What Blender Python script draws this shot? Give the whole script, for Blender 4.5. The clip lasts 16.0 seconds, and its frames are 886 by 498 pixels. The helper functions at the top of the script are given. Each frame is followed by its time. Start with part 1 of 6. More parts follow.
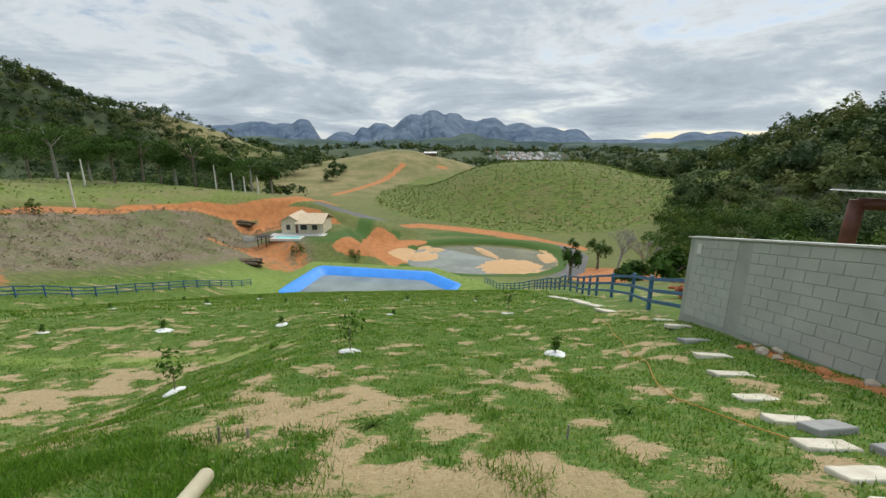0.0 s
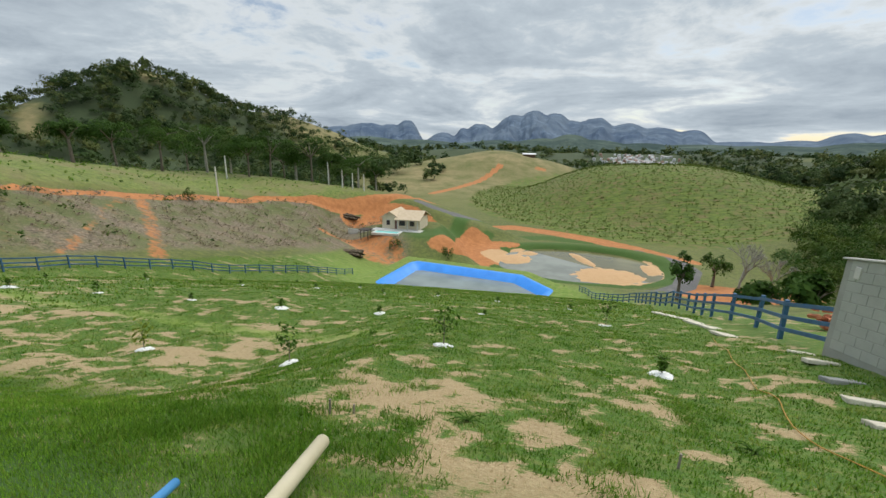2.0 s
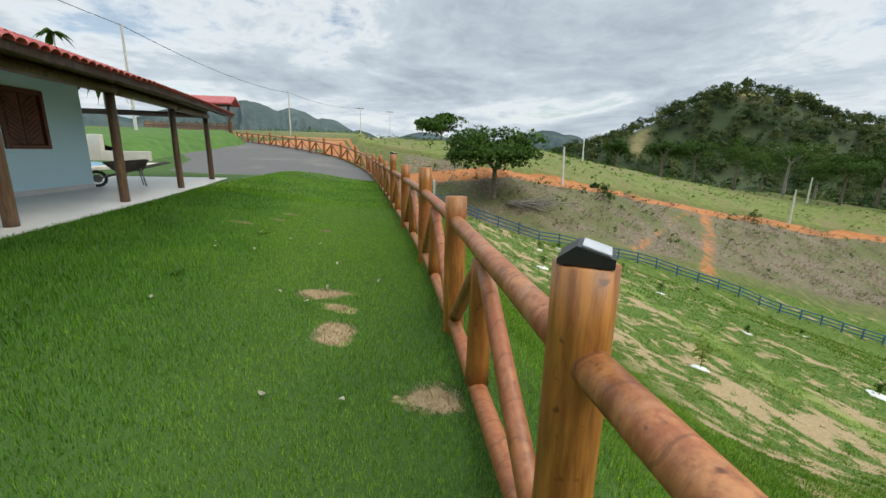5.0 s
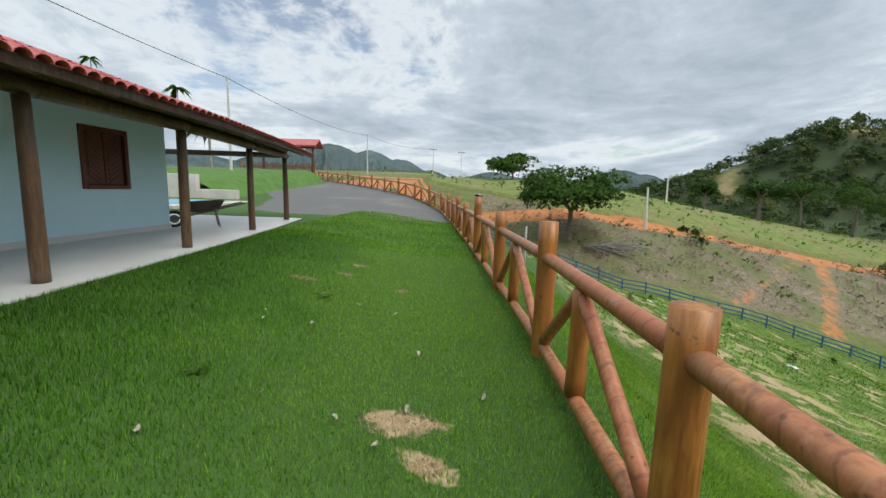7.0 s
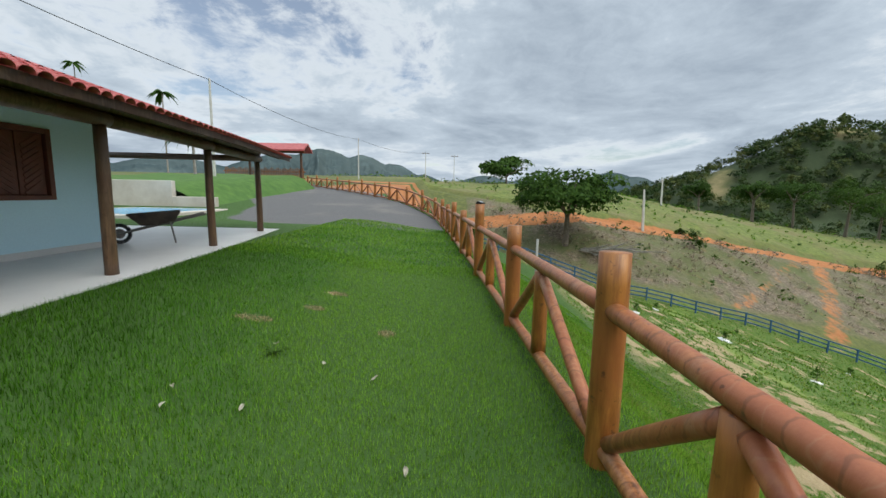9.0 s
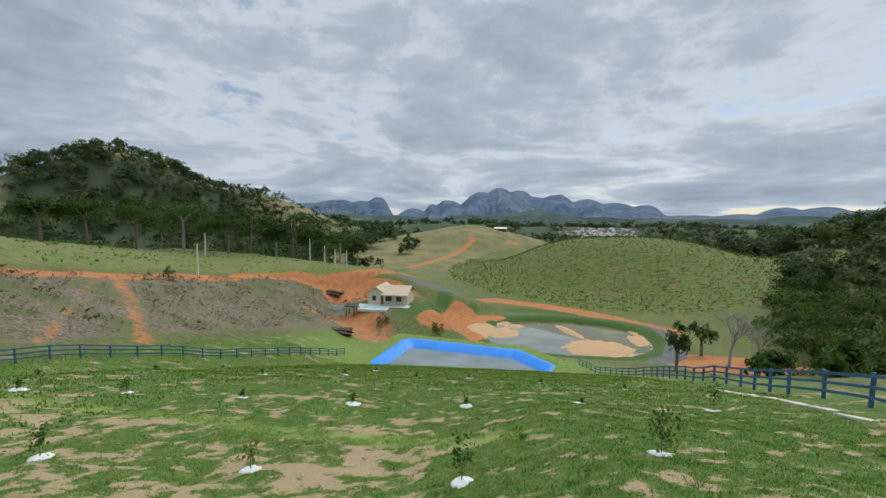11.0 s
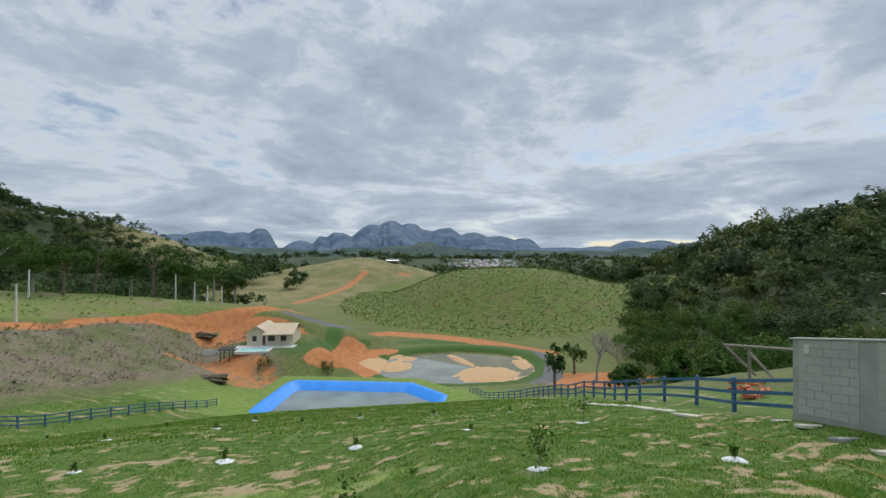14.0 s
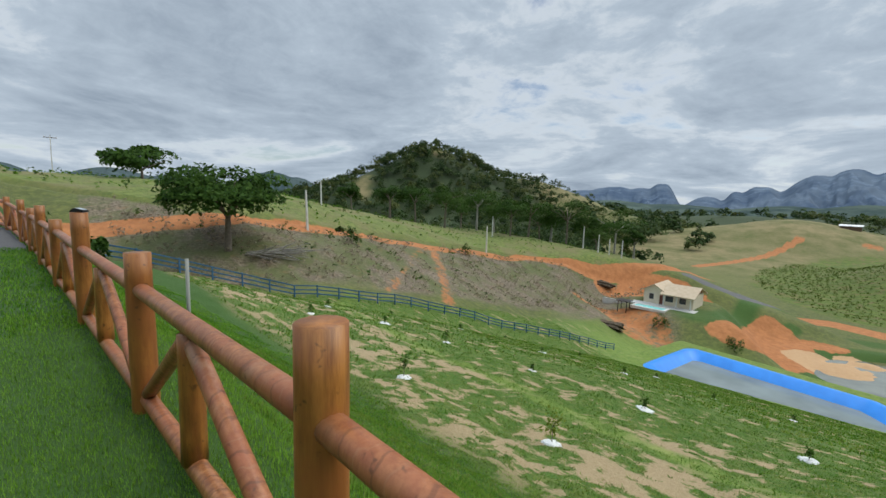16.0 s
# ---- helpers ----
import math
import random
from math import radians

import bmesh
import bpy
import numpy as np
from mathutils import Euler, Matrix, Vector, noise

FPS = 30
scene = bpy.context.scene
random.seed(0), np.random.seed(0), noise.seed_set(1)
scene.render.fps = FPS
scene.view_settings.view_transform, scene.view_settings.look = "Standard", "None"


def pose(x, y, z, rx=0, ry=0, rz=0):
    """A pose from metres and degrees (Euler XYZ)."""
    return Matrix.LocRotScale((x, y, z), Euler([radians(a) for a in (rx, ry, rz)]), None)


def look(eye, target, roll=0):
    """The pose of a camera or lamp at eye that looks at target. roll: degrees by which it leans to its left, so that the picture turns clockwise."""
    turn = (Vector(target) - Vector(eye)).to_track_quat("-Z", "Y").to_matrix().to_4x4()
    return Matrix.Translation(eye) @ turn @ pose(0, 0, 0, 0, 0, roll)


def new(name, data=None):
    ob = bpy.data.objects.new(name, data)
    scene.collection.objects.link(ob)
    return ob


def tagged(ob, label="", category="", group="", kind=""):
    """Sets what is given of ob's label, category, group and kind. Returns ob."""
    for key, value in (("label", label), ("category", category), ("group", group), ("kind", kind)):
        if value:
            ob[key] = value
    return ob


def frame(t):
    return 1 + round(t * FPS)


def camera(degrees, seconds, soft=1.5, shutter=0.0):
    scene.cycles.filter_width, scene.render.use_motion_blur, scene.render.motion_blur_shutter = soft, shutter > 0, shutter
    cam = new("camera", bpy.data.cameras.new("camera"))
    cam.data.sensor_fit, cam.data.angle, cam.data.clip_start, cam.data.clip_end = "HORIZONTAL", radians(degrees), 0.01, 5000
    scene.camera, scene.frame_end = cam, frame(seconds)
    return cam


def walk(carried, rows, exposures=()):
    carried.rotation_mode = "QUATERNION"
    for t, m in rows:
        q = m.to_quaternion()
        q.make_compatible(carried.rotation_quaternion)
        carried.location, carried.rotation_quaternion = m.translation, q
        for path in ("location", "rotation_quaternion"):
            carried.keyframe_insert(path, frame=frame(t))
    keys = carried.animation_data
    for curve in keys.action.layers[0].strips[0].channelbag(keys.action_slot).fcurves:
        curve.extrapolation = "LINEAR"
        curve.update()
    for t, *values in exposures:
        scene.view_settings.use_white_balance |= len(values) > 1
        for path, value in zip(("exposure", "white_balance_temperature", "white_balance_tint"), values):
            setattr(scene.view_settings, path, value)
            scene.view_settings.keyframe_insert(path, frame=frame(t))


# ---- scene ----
cam = camera(94.9, 16.0)
PATH = [
    (0, (0.162, 0.254, 1.322), (0.164, 2.191, 0.824), 0.4),
    (0.5, (0.155, 0.262, 1.32), (0.143, 2.2, 0.823), 0.5),
    (1, (0.133, 0.251, 1.327), (0.063, 2.187, 0.832), 0.5),
    (1.5, (0.114, 0.242, 1.306), (-0.094, 2.168, 0.81), 0.8),
    (2, (0.03, 0.221, 1.311), (-0.413, 2.106, 0.812), 0.9),
    (2.5, (-0.146, 0.13, 1.3), (-0.927, 1.901, 0.799), 1.0),
    (3, (-0.393, 0.087, 1.279), (-1.569, 1.623, 0.77), 1.2),
    (3.5, (-0.544, 0.068, 1.274), (-2.076, 1.246, 0.758), 1.3),
    (4, (-0.749, 0.063, 1.261), (-2.511, 0.855, 0.743), 1.2),
    (4.5, (-0.931, 0.003, 1.244), (-2.812, 0.469, 0.749), 0.9),
    (5, (-1.19, -0.086, 1.248), (-3.118, 0.179, 0.785), 1.3),
    (7.3, (-2.961, -0.472, 1.333), (-4.939, -0.581, 1.054), 1.7),
    (7.5, (-3.117, -0.512, 1.354), (-5.091, -0.668, 1.076), 1.7),
    (8.2, (-3.672, -0.609, 1.346), (-5.626, -0.944, 1.082), 1.8),
    (10.5, (-4.215, -0.015, 1.362), (-5.363, 1.606, 1.131), 0.4),
    (11, (-4.152, 0.1, 1.443), (-4.469, 2.07, 1.299), 0.5),
    (11.5, (-4.111, 0.133, 1.467), (-3.921, 2.123, 1.49), 0.4),
    (12, (-4.085, 0.108, 1.44), (-3.771, 2.08, 1.545), 0.1),
    (12.5, (-4.058, 0.071, 1.438), (-3.745, 2.044, 1.537), -0.0),
    (13, (-4.02, 0.095, 1.432), (-3.716, 2.07, 1.502), 0.0),
    (13.5, (-4.008, 0.071, 1.426), (-3.728, 2.051, 1.473), 0.1),
    (14, (-4.044, 0.033, 1.442), (-3.837, 2.022, 1.46), 0.2),
    (14.5, (-4.115, -0.049, 1.459), (-4.062, 1.95, 1.441), 0.6),
    (15, (-4.272, -0.107, 1.452), (-4.584, 1.867, 1.374), 0.8),
    (15.5, (-4.55, -0.137, 1.43), (-5.427, 1.654, 1.277), 1.5),
    (16, (-5.066, -0.191, 1.427), (-6.494, 1.19, 1.196), 1.8),
]
walk(cam, [(t, look(e, g, r)) for t, e, g, r in PATH],
     ((0.0, 0.32, 7000, 10), (2.5, 0.31, 7000, 10), (5.0, 0.50, 7000, 10), (8.0, 0.48, 6800, 10), (10.5, 0.16, 6600, 10), (12.5, 0.06, 6500, 10), (16.0, 0.18, 6550, 10)))

# ---- world and light ----
SUN_AZ, SUN_EL = radians(35), radians(52)
world = bpy.data.worlds.new("sky")
scene.world = world
world.use_nodes = True
wn, wl = world.node_tree.nodes, world.node_tree.links
wn.clear()


def wnode(kind, **values):
    n = wn.new(kind)
    for key, value in values.items():
        n.inputs[key].default_value = value
    return n


def wmath(op, a, b=None, clamp=False):
    n = wn.new("ShaderNodeMath")
    n.operation, n.use_clamp = op, clamp
    for i, v in enumerate((a, b)):
        if v is None:
            continue
        if isinstance(v, (int, float)):
            n.inputs[i].default_value = v
        else:
            wl.new(v, n.inputs[i])
    return n.outputs[0]


sky = wn.new("ShaderNodeTexSky")
sky.sky_type, sky.sun_disc = "NISHITA", False
sky.sun_elevation, sky.sun_rotation = SUN_EL, SUN_AZ
sky.air_density, sky.dust_density = 1.0, 0.7
coord = wn.new("ShaderNodeTexCoord")
sep = wn.new("ShaderNodeSeparateXYZ")
wl.new(coord.outputs["Generated"], sep.inputs[0])
up = wmath("ADD", wmath("MAXIMUM", sep.outputs[2], 0.0), 0.16)
flat = wn.new("ShaderNodeCombineXYZ")
wl.new(wmath("DIVIDE", sep.outputs[0], up), flat.inputs[0])
wl.new(wmath("DIVIDE", sep.outputs[1], up), flat.inputs[1])
big = wnode("ShaderNodeTexNoise", Scale=0.75, Detail=7.0, Roughness=0.58, Distortion=0.6)
fine = wnode("ShaderNodeTexNoise", Scale=4.2, Detail=9.0, Roughness=0.66, Distortion=0.35)
wl.new(flat.outputs[0], big.inputs["Vector"])
wl.new(flat.outputs[0], fine.inputs["Vector"])
# small broken cloudlets overhead, smoother layers towards the horizon
grain = wmath("ADD", wmath("MULTIPLY", wmath("MAXIMUM", sep.outputs[2], 0.0), 0.55), 0.10)
ripple = wmath("MULTIPLY", wmath("SUBTRACT", fine.outputs["Fac"], 0.5), grain)
dens = wmath("ADD", wmath("ADD", wmath("MULTIPLY", big.outputs["Fac"], 0.72), 0.14), ripple)
cover = wn.new("ShaderNodeMapRange")
cover.interpolation_type = "SMOOTHSTEP"
wl.new(dens, cover.inputs["Value"])
cover.inputs["From Min"].default_value, cover.inputs["From Max"].default_value = 0.375, 0.465
cover.inputs["To Min"].default_value, cover.inputs["To Max"].default_value = 0.15, 1.0
# cloud brightness: thin parts bright, thick undersides grey
ramp = wn.new("ShaderNodeValToRGB")
wl.new(dens, ramp.inputs["Fac"])
e = ramp.color_ramp.elements
e[0].position, e[0].color = 0.40, (0.86, 0.93, 0.99, 1)
e[1].position, e[1].color = 0.64, (0.33, 0.41, 0.51, 1)
mid = e.new(0.50)
mid.color = (0.51, 0.61, 0.72, 1)
bg_sky = wnode("ShaderNodeBackground", Strength=0.09)
wl.new(sky.outputs[0], bg_sky.inputs["Color"])
bg_cloud = wnode("ShaderNodeBackground")
wl.new(ramp.outputs[0], bg_cloud.inputs["Color"])
# an overcast sky is brighter overhead than near the horizon
high = wmath("MULTIPLY", wmath("MAXIMUM", wmath("SUBTRACT", sep.outputs[2], 0.5), 0.0), 3.2)
wl.new(wmath("MULTIPLY", wmath("ADD", high, 1.0), 0.78), bg_cloud.inputs["Strength"])
mixer = wn.new("ShaderNodeMixShader")
wl.new(cover.outputs[0], mixer.inputs[0])
wl.new(bg_sky.outputs[0], mixer.inputs[1])
wl.new(bg_cloud.outputs[0], mixer.inputs[2])
wout = wn.new("ShaderNodeOutputWorld")
wl.new(mixer.outputs[0], wout.inputs[0])

sun = new("sun", bpy.data.lights.new("sun", "SUN"))
sun.data.energy, sun.data.angle, sun.data.color = 1.45, radians(48), (1.0, 0.96, 0.89)
sun.matrix_world = look((0, 0, 80), (-math.sin(SUN_AZ) * 60, -math.cos(SUN_AZ) * 60, 80 - 60 * math.tan(SUN_EL)))

# ---- helpers of this scene ----
rng = np.random.default_rng(7)


class Mat:
    """A small builder of node materials."""

    def __init__(self, name, rough=0.8, metal=0.0):
        self.m = bpy.data.materials.new(name)
        self.m.use_nodes = True
        self.n, self.l = self.m.node_tree.nodes, self.m.node_tree.links
        self.b = self.n["Principled BSDF"]
        self.b.inputs["Roughness"].default_value = rough
        self.b.inputs["Metallic"].default_value = metal
        self.pos = self.n.new("ShaderNodeNewGeometry").outputs["Position"]
        self.obj = self.n.new("ShaderNodeTexCoord").outputs["Object"]

    def noise(self, scale, detail=4.0, rough=0.55, vec=None, distort=0.0, stretch=None):
        t = self.n.new("ShaderNodeTexNoise")
        t.inputs["Scale"].default_value = scale
        t.inputs["Detail"].default_value = detail
        t.inputs["Roughness"].default_value = rough
        t.inputs["Distortion"].default_value = distort
        src = vec if vec is not None else self.pos
        if stretch:
            mp = self.n.new("ShaderNodeMapping")
            mp.inputs["Scale"].default_value = stretch
            self.l.new(src, mp.inputs["Vector"])
            src = mp.outputs[0]
        self.l.new(src, t.inputs["Vector"])
        return t.outputs["Fac"]

    def attr(self, name):
        a = self.n.new("ShaderNodeAttribute")
        a.attribute_name = name
        return a.outputs["Fac"]

    def ramp(self, fac, *stops):
        r = self.n.new("ShaderNodeValToRGB")
        self.l.new(fac, r.inputs["Fac"])
        el = r.color_ramp.elements
        while len(el) < len(stops):
            el.new(0.5)
        for i, (p, c) in enumerate(stops):
            el[i].position = p
            el[i].color = (*c, 1) if not isinstance(c, (int, float)) else (c, c, c, 1)
        return r.outputs["Color"]

    def mix(self, fac, a, b, mode="MIX"):
        x = self.n.new("ShaderNodeMix")
        x.data_type, x.blend_type = "RGBA", mode
        for sock, v in ((x.inputs[0], fac), (x.inputs[6], a), (x.inputs[7], b)):
            if isinstance(v, tuple):
                sock.default_value = (*v, 1)
            elif isinstance(v, (int, float)):
                sock.default_value = v
            else:
                self.l.new(v, sock)
        return x.outputs[2]

    def math(self, op, a, b=0.0, clamp=True):
        x = self.n.new("ShaderNodeMath")
        x.operation, x.use_clamp = op, clamp
        for i, v in enumerate((a, b)):
            if isinstance(v, (int, float)):
                x.inputs[i].default_value = v
            else:
                self.l.new(v, x.inputs[i])
        return x.outputs[0]

    def color(self, c):
        if isinstance(c, tuple):
            self.b.inputs["Base Color"].default_value = (*c, 1)
        else:
            self.l.new(c, self.b.inputs["Base Color"])
        return self

    def rough(self, r):
        self.l.new(r, self.b.inputs["Roughness"])
        return self

    def bump(self, h, strength=0.3, dist=0.02):
        x = self.n.new("ShaderNodeBump")
        x.inputs["Strength"].default_value = strength
        x.inputs["Distance"].default_value = dist
        self.l.new(h, x.inputs["Height"])
        self.l.new(x.outputs[0], self.b.inputs["Normal"])
        return self

    def rnd(self):
        return self.n.new("ShaderNodeObjectInfo").outputs["Random"]

    def island(self):
        return self.n.new("ShaderNodeNewGeometry").outputs["Random Per Island"]


def mesh_ob(name, verts, faces, material=None, parent=None, label="", smooth=False):
    me = bpy.data.meshes.new(name)
    me.from_pydata(verts, [], faces)
    if smooth:
        me.polygons.foreach_set("use_smooth", [True] * len(me.polygons))
    me.update()
    ob = new(name, me)
    if material:
        me.materials.append(material)
    if parent:
        ob.parent = parent
    if label:
        tagged(ob, label)
    return ob


def quads_ob(name, verts, faces, material, parent=None, smooth=False, normals=None):
    """A mesh from numpy arrays of vertices and of faces with 3 or 4 corners."""
    me = bpy.data.meshes.new(name)
    k = faces.shape[1]
    me.vertices.add(len(verts))
    me.vertices.foreach_set("co", np.ascontiguousarray(verts, dtype=np.float32).ravel())
    me.loops.add(faces.size)
    me.loops.foreach_set("vertex_index", np.ascontiguousarray(faces, dtype=np.int32).ravel())
    me.polygons.add(len(faces))
    me.polygons.foreach_set("loop_start", np.arange(0, faces.size, k, dtype=np.int32))
    me.polygons.foreach_set("use_smooth", np.full(len(faces), smooth))
    me.update(calc_edges=True)
    if normals is not None:
        me.normals_split_custom_set_from_vertices(np.ascontiguousarray(normals, dtype=np.float32))
    me.materials.append(material)
    ob = new(name, me)
    if parent:
        ob.parent = parent
    return ob


def part(name, bm, material, parent, label="", smooth=False):
    me = bpy.data.meshes.new(name)
    for f in bm.faces:
        f.smooth = smooth
    bm.to_mesh(me)
    bm.free()
    me.materials.append(material)
    ob = new(name, me)
    ob.parent = parent
    return tagged(ob, label) if label else ob


def box(bm, lo, hi, bevel=0.0, m=None):
    r = bmesh.ops.create_cube(bm, size=1)
    vs = r["verts"]
    c = [(a + b) / 2 for a, b in zip(lo, hi)]
    s = [b - a for a, b in zip(lo, hi)]
    for v in vs:
        v.co = Vector((c[0] + v.co.x * s[0], c[1] + v.co.y * s[1], c[2] + v.co.z * s[2]))
    if bevel:
        es = list({e for v in vs for e in v.link_edges})
        out = bmesh.ops.bevel(bm, geom=es, offset=bevel, segments=1, affect="EDGES", profile=0.5)
        vs = list({v for f in out["faces"] for v in f.verts} | {v for v in vs if v.is_valid})
    if m is not None:
        bmesh.ops.transform(bm, matrix=m, verts=[v for v in vs if v.is_valid])
    return bm


def log(bm, a, b, ra, rb, seg=14, rings=6, wob=0.04, seed=0):
    """A rough round timber from a to b with slightly uneven girth."""
    a, b = Vector(a), Vector(b)
    d = b - a
    q = d.to_track_quat("Z", "Y")
    rr = random.Random(seed)
    ph = rr.random() * 6
    prev, first = None, None
    for i in range(rings + 1):
        t = i / rings
        r = ra + (rb - ra) * t
        off = Vector((math.sin(ph + t * 3.1), math.cos(ph * 2 + t * 2.3), 0)) * r * wob * 1.5
        ring = []
        for k in range(seg):
            an = 2 * math.pi * k / seg
            w = 1 + wob * (math.sin(an * 2 + ph + t * 2) * 0.6 + (rr.random() - 0.5) * 0.5)
            p = Vector((math.cos(an) * r * w, math.sin(an) * r * w, 0)) + off
            ring.append(bm.verts.new(a + d * t + q @ p))
        if prev:
            for k in range(seg):
                bm.faces.new((prev[k], prev[(k + 1) % seg], ring[(k + 1) % seg], ring[k]))
        else:
            first = ring
        prev = ring
    bm.faces.new(prev)
    bm.faces.new(first[::-1])
    return bm


def thing(name, label, category, at=(0, 0, 0), group="", kind=""):
    ob = new(name)
    ob.location = at
    return tagged(ob, label, category, group, kind)


# ---- the lie of the land ----
def sstep(a, b, v):
    t = np.clip((v - a) / (b - a), 0, 1)
    return t * t * (3 - 2 * t)


def smax(a, b, k):
    h = np.clip(0.5 + 0.5 * (a - b) / k, 0, 1)
    return b + (a - b) * h + k * h * (1 - h)


def bump2(x, y, cx, cy, sx, sy, turn=0.0):
    c, s = math.cos(turn), math.sin(turn)
    u, v = (x - cx) * c + (y - cy) * s, -(x - cx) * s + (y - cy) * c
    return np.exp(-0.5 * ((u / sx) ** 2 + (v / sy) ** 2))


def wave(x, y, scale, seed):
    """Soft value noise from a few crossed sines."""
    r = np.random.default_rng(seed)
    out = 0
    for k in range(5):
        an, ph, f = r.random() * 6.28, r.random() * 6.28, (0.6 + 0.25 * k) * 6.28 / scale
        out = out + np.sin((x * math.cos(an) + y * math.sin(an)) * f + ph + 1.3 * np.sin((x * math.sin(an) - y * math.cos(an)) * f * 0.7))
    return out / 5


def lane_x(y):
    """The dirt lane on the opposite hillside: x for each y."""
    return -56 - 9.5 * sstep(16, 66, y) + 27 * sstep(74, 126, y) + 0.9 * np.minimum(y - 16, 0)


FENCE_X = [-50, -43.8, -36.3, -29.0, -24.3, -19.2, -13.9, -11.2, -8.47, -6.14, 5]
FENCE_Y = [-16.9, -12.4, -7.4, -3.1, -1.2, -0.55, -0.15, 0.04, 0.22, 0.38, 0.5]
POOL = [(-23.9, 57.4), (1.3, 58.4), (2.4, 61.4), (-2.6, 67.4), (-21.8, 70.4)]
RIM, POND_Z = -20.2, -28.2
POND = (10.5, 105.5, 21.5, 16.0)


def spots(x, y):
    """Dry, bare places on the planted slope: above 0 the turf is thin."""
    s = 0.8 * wave(x * 0.85, y * 1.2, 1.5, 61) + 0.85 * wave(x, y, 0.6, 62) + 0.5 * wave(x * 0.7, y * 1.2, 4.5, 65)
    return s + 0.45 * bump2(x, y, -0.6, 4.2, 2.4, 1.4) + 0.85 * bump2(x, y, 0.5, 2.55, 1.15, 0.33) + 0.35 * bump2(x, y, -1.7, 4.5, 0.6, 0.5) - 0.6 * bump2(x, y, -2.0, 3.0, 1.0, 0.5) - 0.42 + 0.34 * sstep(-3.5, -7.0, x) * sstep(14, 8, y)


def inside(x, y, corners):
    """How far a place lies inside a convex outline, given anticlockwise (negative: outside)."""
    d = np.full(np.shape(x), 1e9)
    for (ax, ay), (bx, by) in zip(corners, corners[1:] + corners[:1]):
        n = math.hypot(bx - ax, by - ay)
        d = np.minimum(d, ((bx - ax) * (y - ay) - (by - ay) * (x - ax)) / n)
    return d


def knoll(x, y):
    """Distance from the top of the round crop hill, 1 at its shoulder."""
    return np.hypot((x - 57) / 50, (y - 252) / 58)


def land(x, y):
    x, y = np.asarray(x, float), np.asarray(y, float)
    # the garden terrace and the hillside below it
    edge = np.maximum(np.interp(x, FENCE_X, FENCE_Y) + 0.38, -5.5)
    d = np.maximum(y - edge, 0)
    bank = 1.33 * sstep(-2.0, -7.0, x) * sstep(-34, -20, x) * sstep(0, 5, d)
    hill = -0.345 * d - 0.28 * sstep(0, 0.9, d) * sstep(10, 4, d) - bank * (1 - 0.9 * sstep(4, 18, d)) + 0.10 * wave(x, y, 9, 3) * sstep(1.5, 6, d)
    hill = hill + (0.085 * wave(x, y, 2.3, 17) + 0.030 * wave(x, y, 0.95, 18)) * sstep(1.5, 5, d) * sstep(40, 25, d)
    hill = np.where(d > 58, -0.345 * 58 - 0.22 * (d - 58), hill)
    hill = hill + 0.11 * np.clip(x - 3, 0, 20) * sstep(2, 9, d) * sstep(60, 25, y) - 0.34 * np.maximum(x - 24, 0)
    terrace = -0.1 + 0.38 * sstep(-0.5, -4.2, y)
    ours = np.where(d > 0, hill - 0.1, terrace)
    ours = ours + (0.062 * np.clip(-22 - x, 0, 75) - 0.09 * np.maximum(-112 - x, 0)) * sstep(5, 0, d)
    ours = ours - 0.30 * np.maximum(-37.5 - x, 0) * sstep(1, 9, d)
    # level bench round the reservoir, cut into the slope
    deep = inside(x, y, POOL)
    bench = sstep(-6.5, -3.0, deep) * sstep(56.3, 57.8, y)
    ours = ours * (1 - bench) + RIM * bench
    floor = -29.5 + 5.0 * bump2(x, y, 42, 78, 18, 12)
    ours = smax(ours, floor, 2.0)
    pad = sstep(2.3, 0.85, np.hypot((x + 29) / 13, (y - 97.5) / 10))
    ours = ours * (1 - pad) - 19.3 * pad
    # opposite hillside, rising past the dirt lane
    w = lane_x(y) - x
    left = 1.4 - 0.16 * np.clip(y, -8, 90) - 0.075 * np.maximum(y - 90, 0) + np.where(w > 0, 0, 0.33 * w)
    rise = np.where(w > 2.2, 0.34 * (w - 2.2), 0)
    rise = 7.0 * (1 - np.exp(-rise / 7.0)) * sstep(150, 95, y) * sstep(-25, 35, y) - 0.12 * np.maximum(w - 40, 0)
    cut = 0.6 * sstep(2.0, 2.8, w) * (y > -5)
    left = np.maximum(left + rise + cut, -34)
    left = np.where(y > 130, left - 0.25 * (y - 130), left)
    z = smax(ours, left + 0.35 * wave(x, y, 14, 5), 1.2)
    z = z * (1 - pad) + ours * pad
    # valley: green knoll, grazing hills, woods to both sides
    far = -36 + 0.0 * x
    far = far + 26 * np.exp(-0.5 * knoll(x, y) ** 3) + 27 * bump2(x, y, -32, 400, 58, 44) + 9 * bump2(x, y, 60, 540, 60, 70)
    far = far + 12 * bump2(x, y, -110, 330, 60, 80)
    far = far + 72 * bump2(x, y, 280, 95, 95, 100) + 20 * bump2(x, y, 200, 235, 45, 50) + 12 * bump2(x, y, 110, 70, 40, 60)
    far = far + 60 * bump2(x, y, -372, 338, 46, 62) + 42 * bump2(x, y, -440, 255, 100, 90) + 74 * bump2(x, y, -380, 520, 105, 110)
    far = far + 42 * bump2(x, y, -1150, 150, 260, 160) + 46 * bump2(x, y, -900, -320, 260, 160) + 26 * bump2(x, y, -170, 800, 150, 90)
    far = far + 26 * bump2(x, y, 420, 900, 200, 160) + 16 * bump2(x, y, 60, 900, 170, 90)
    r = np.hypot(x, y)
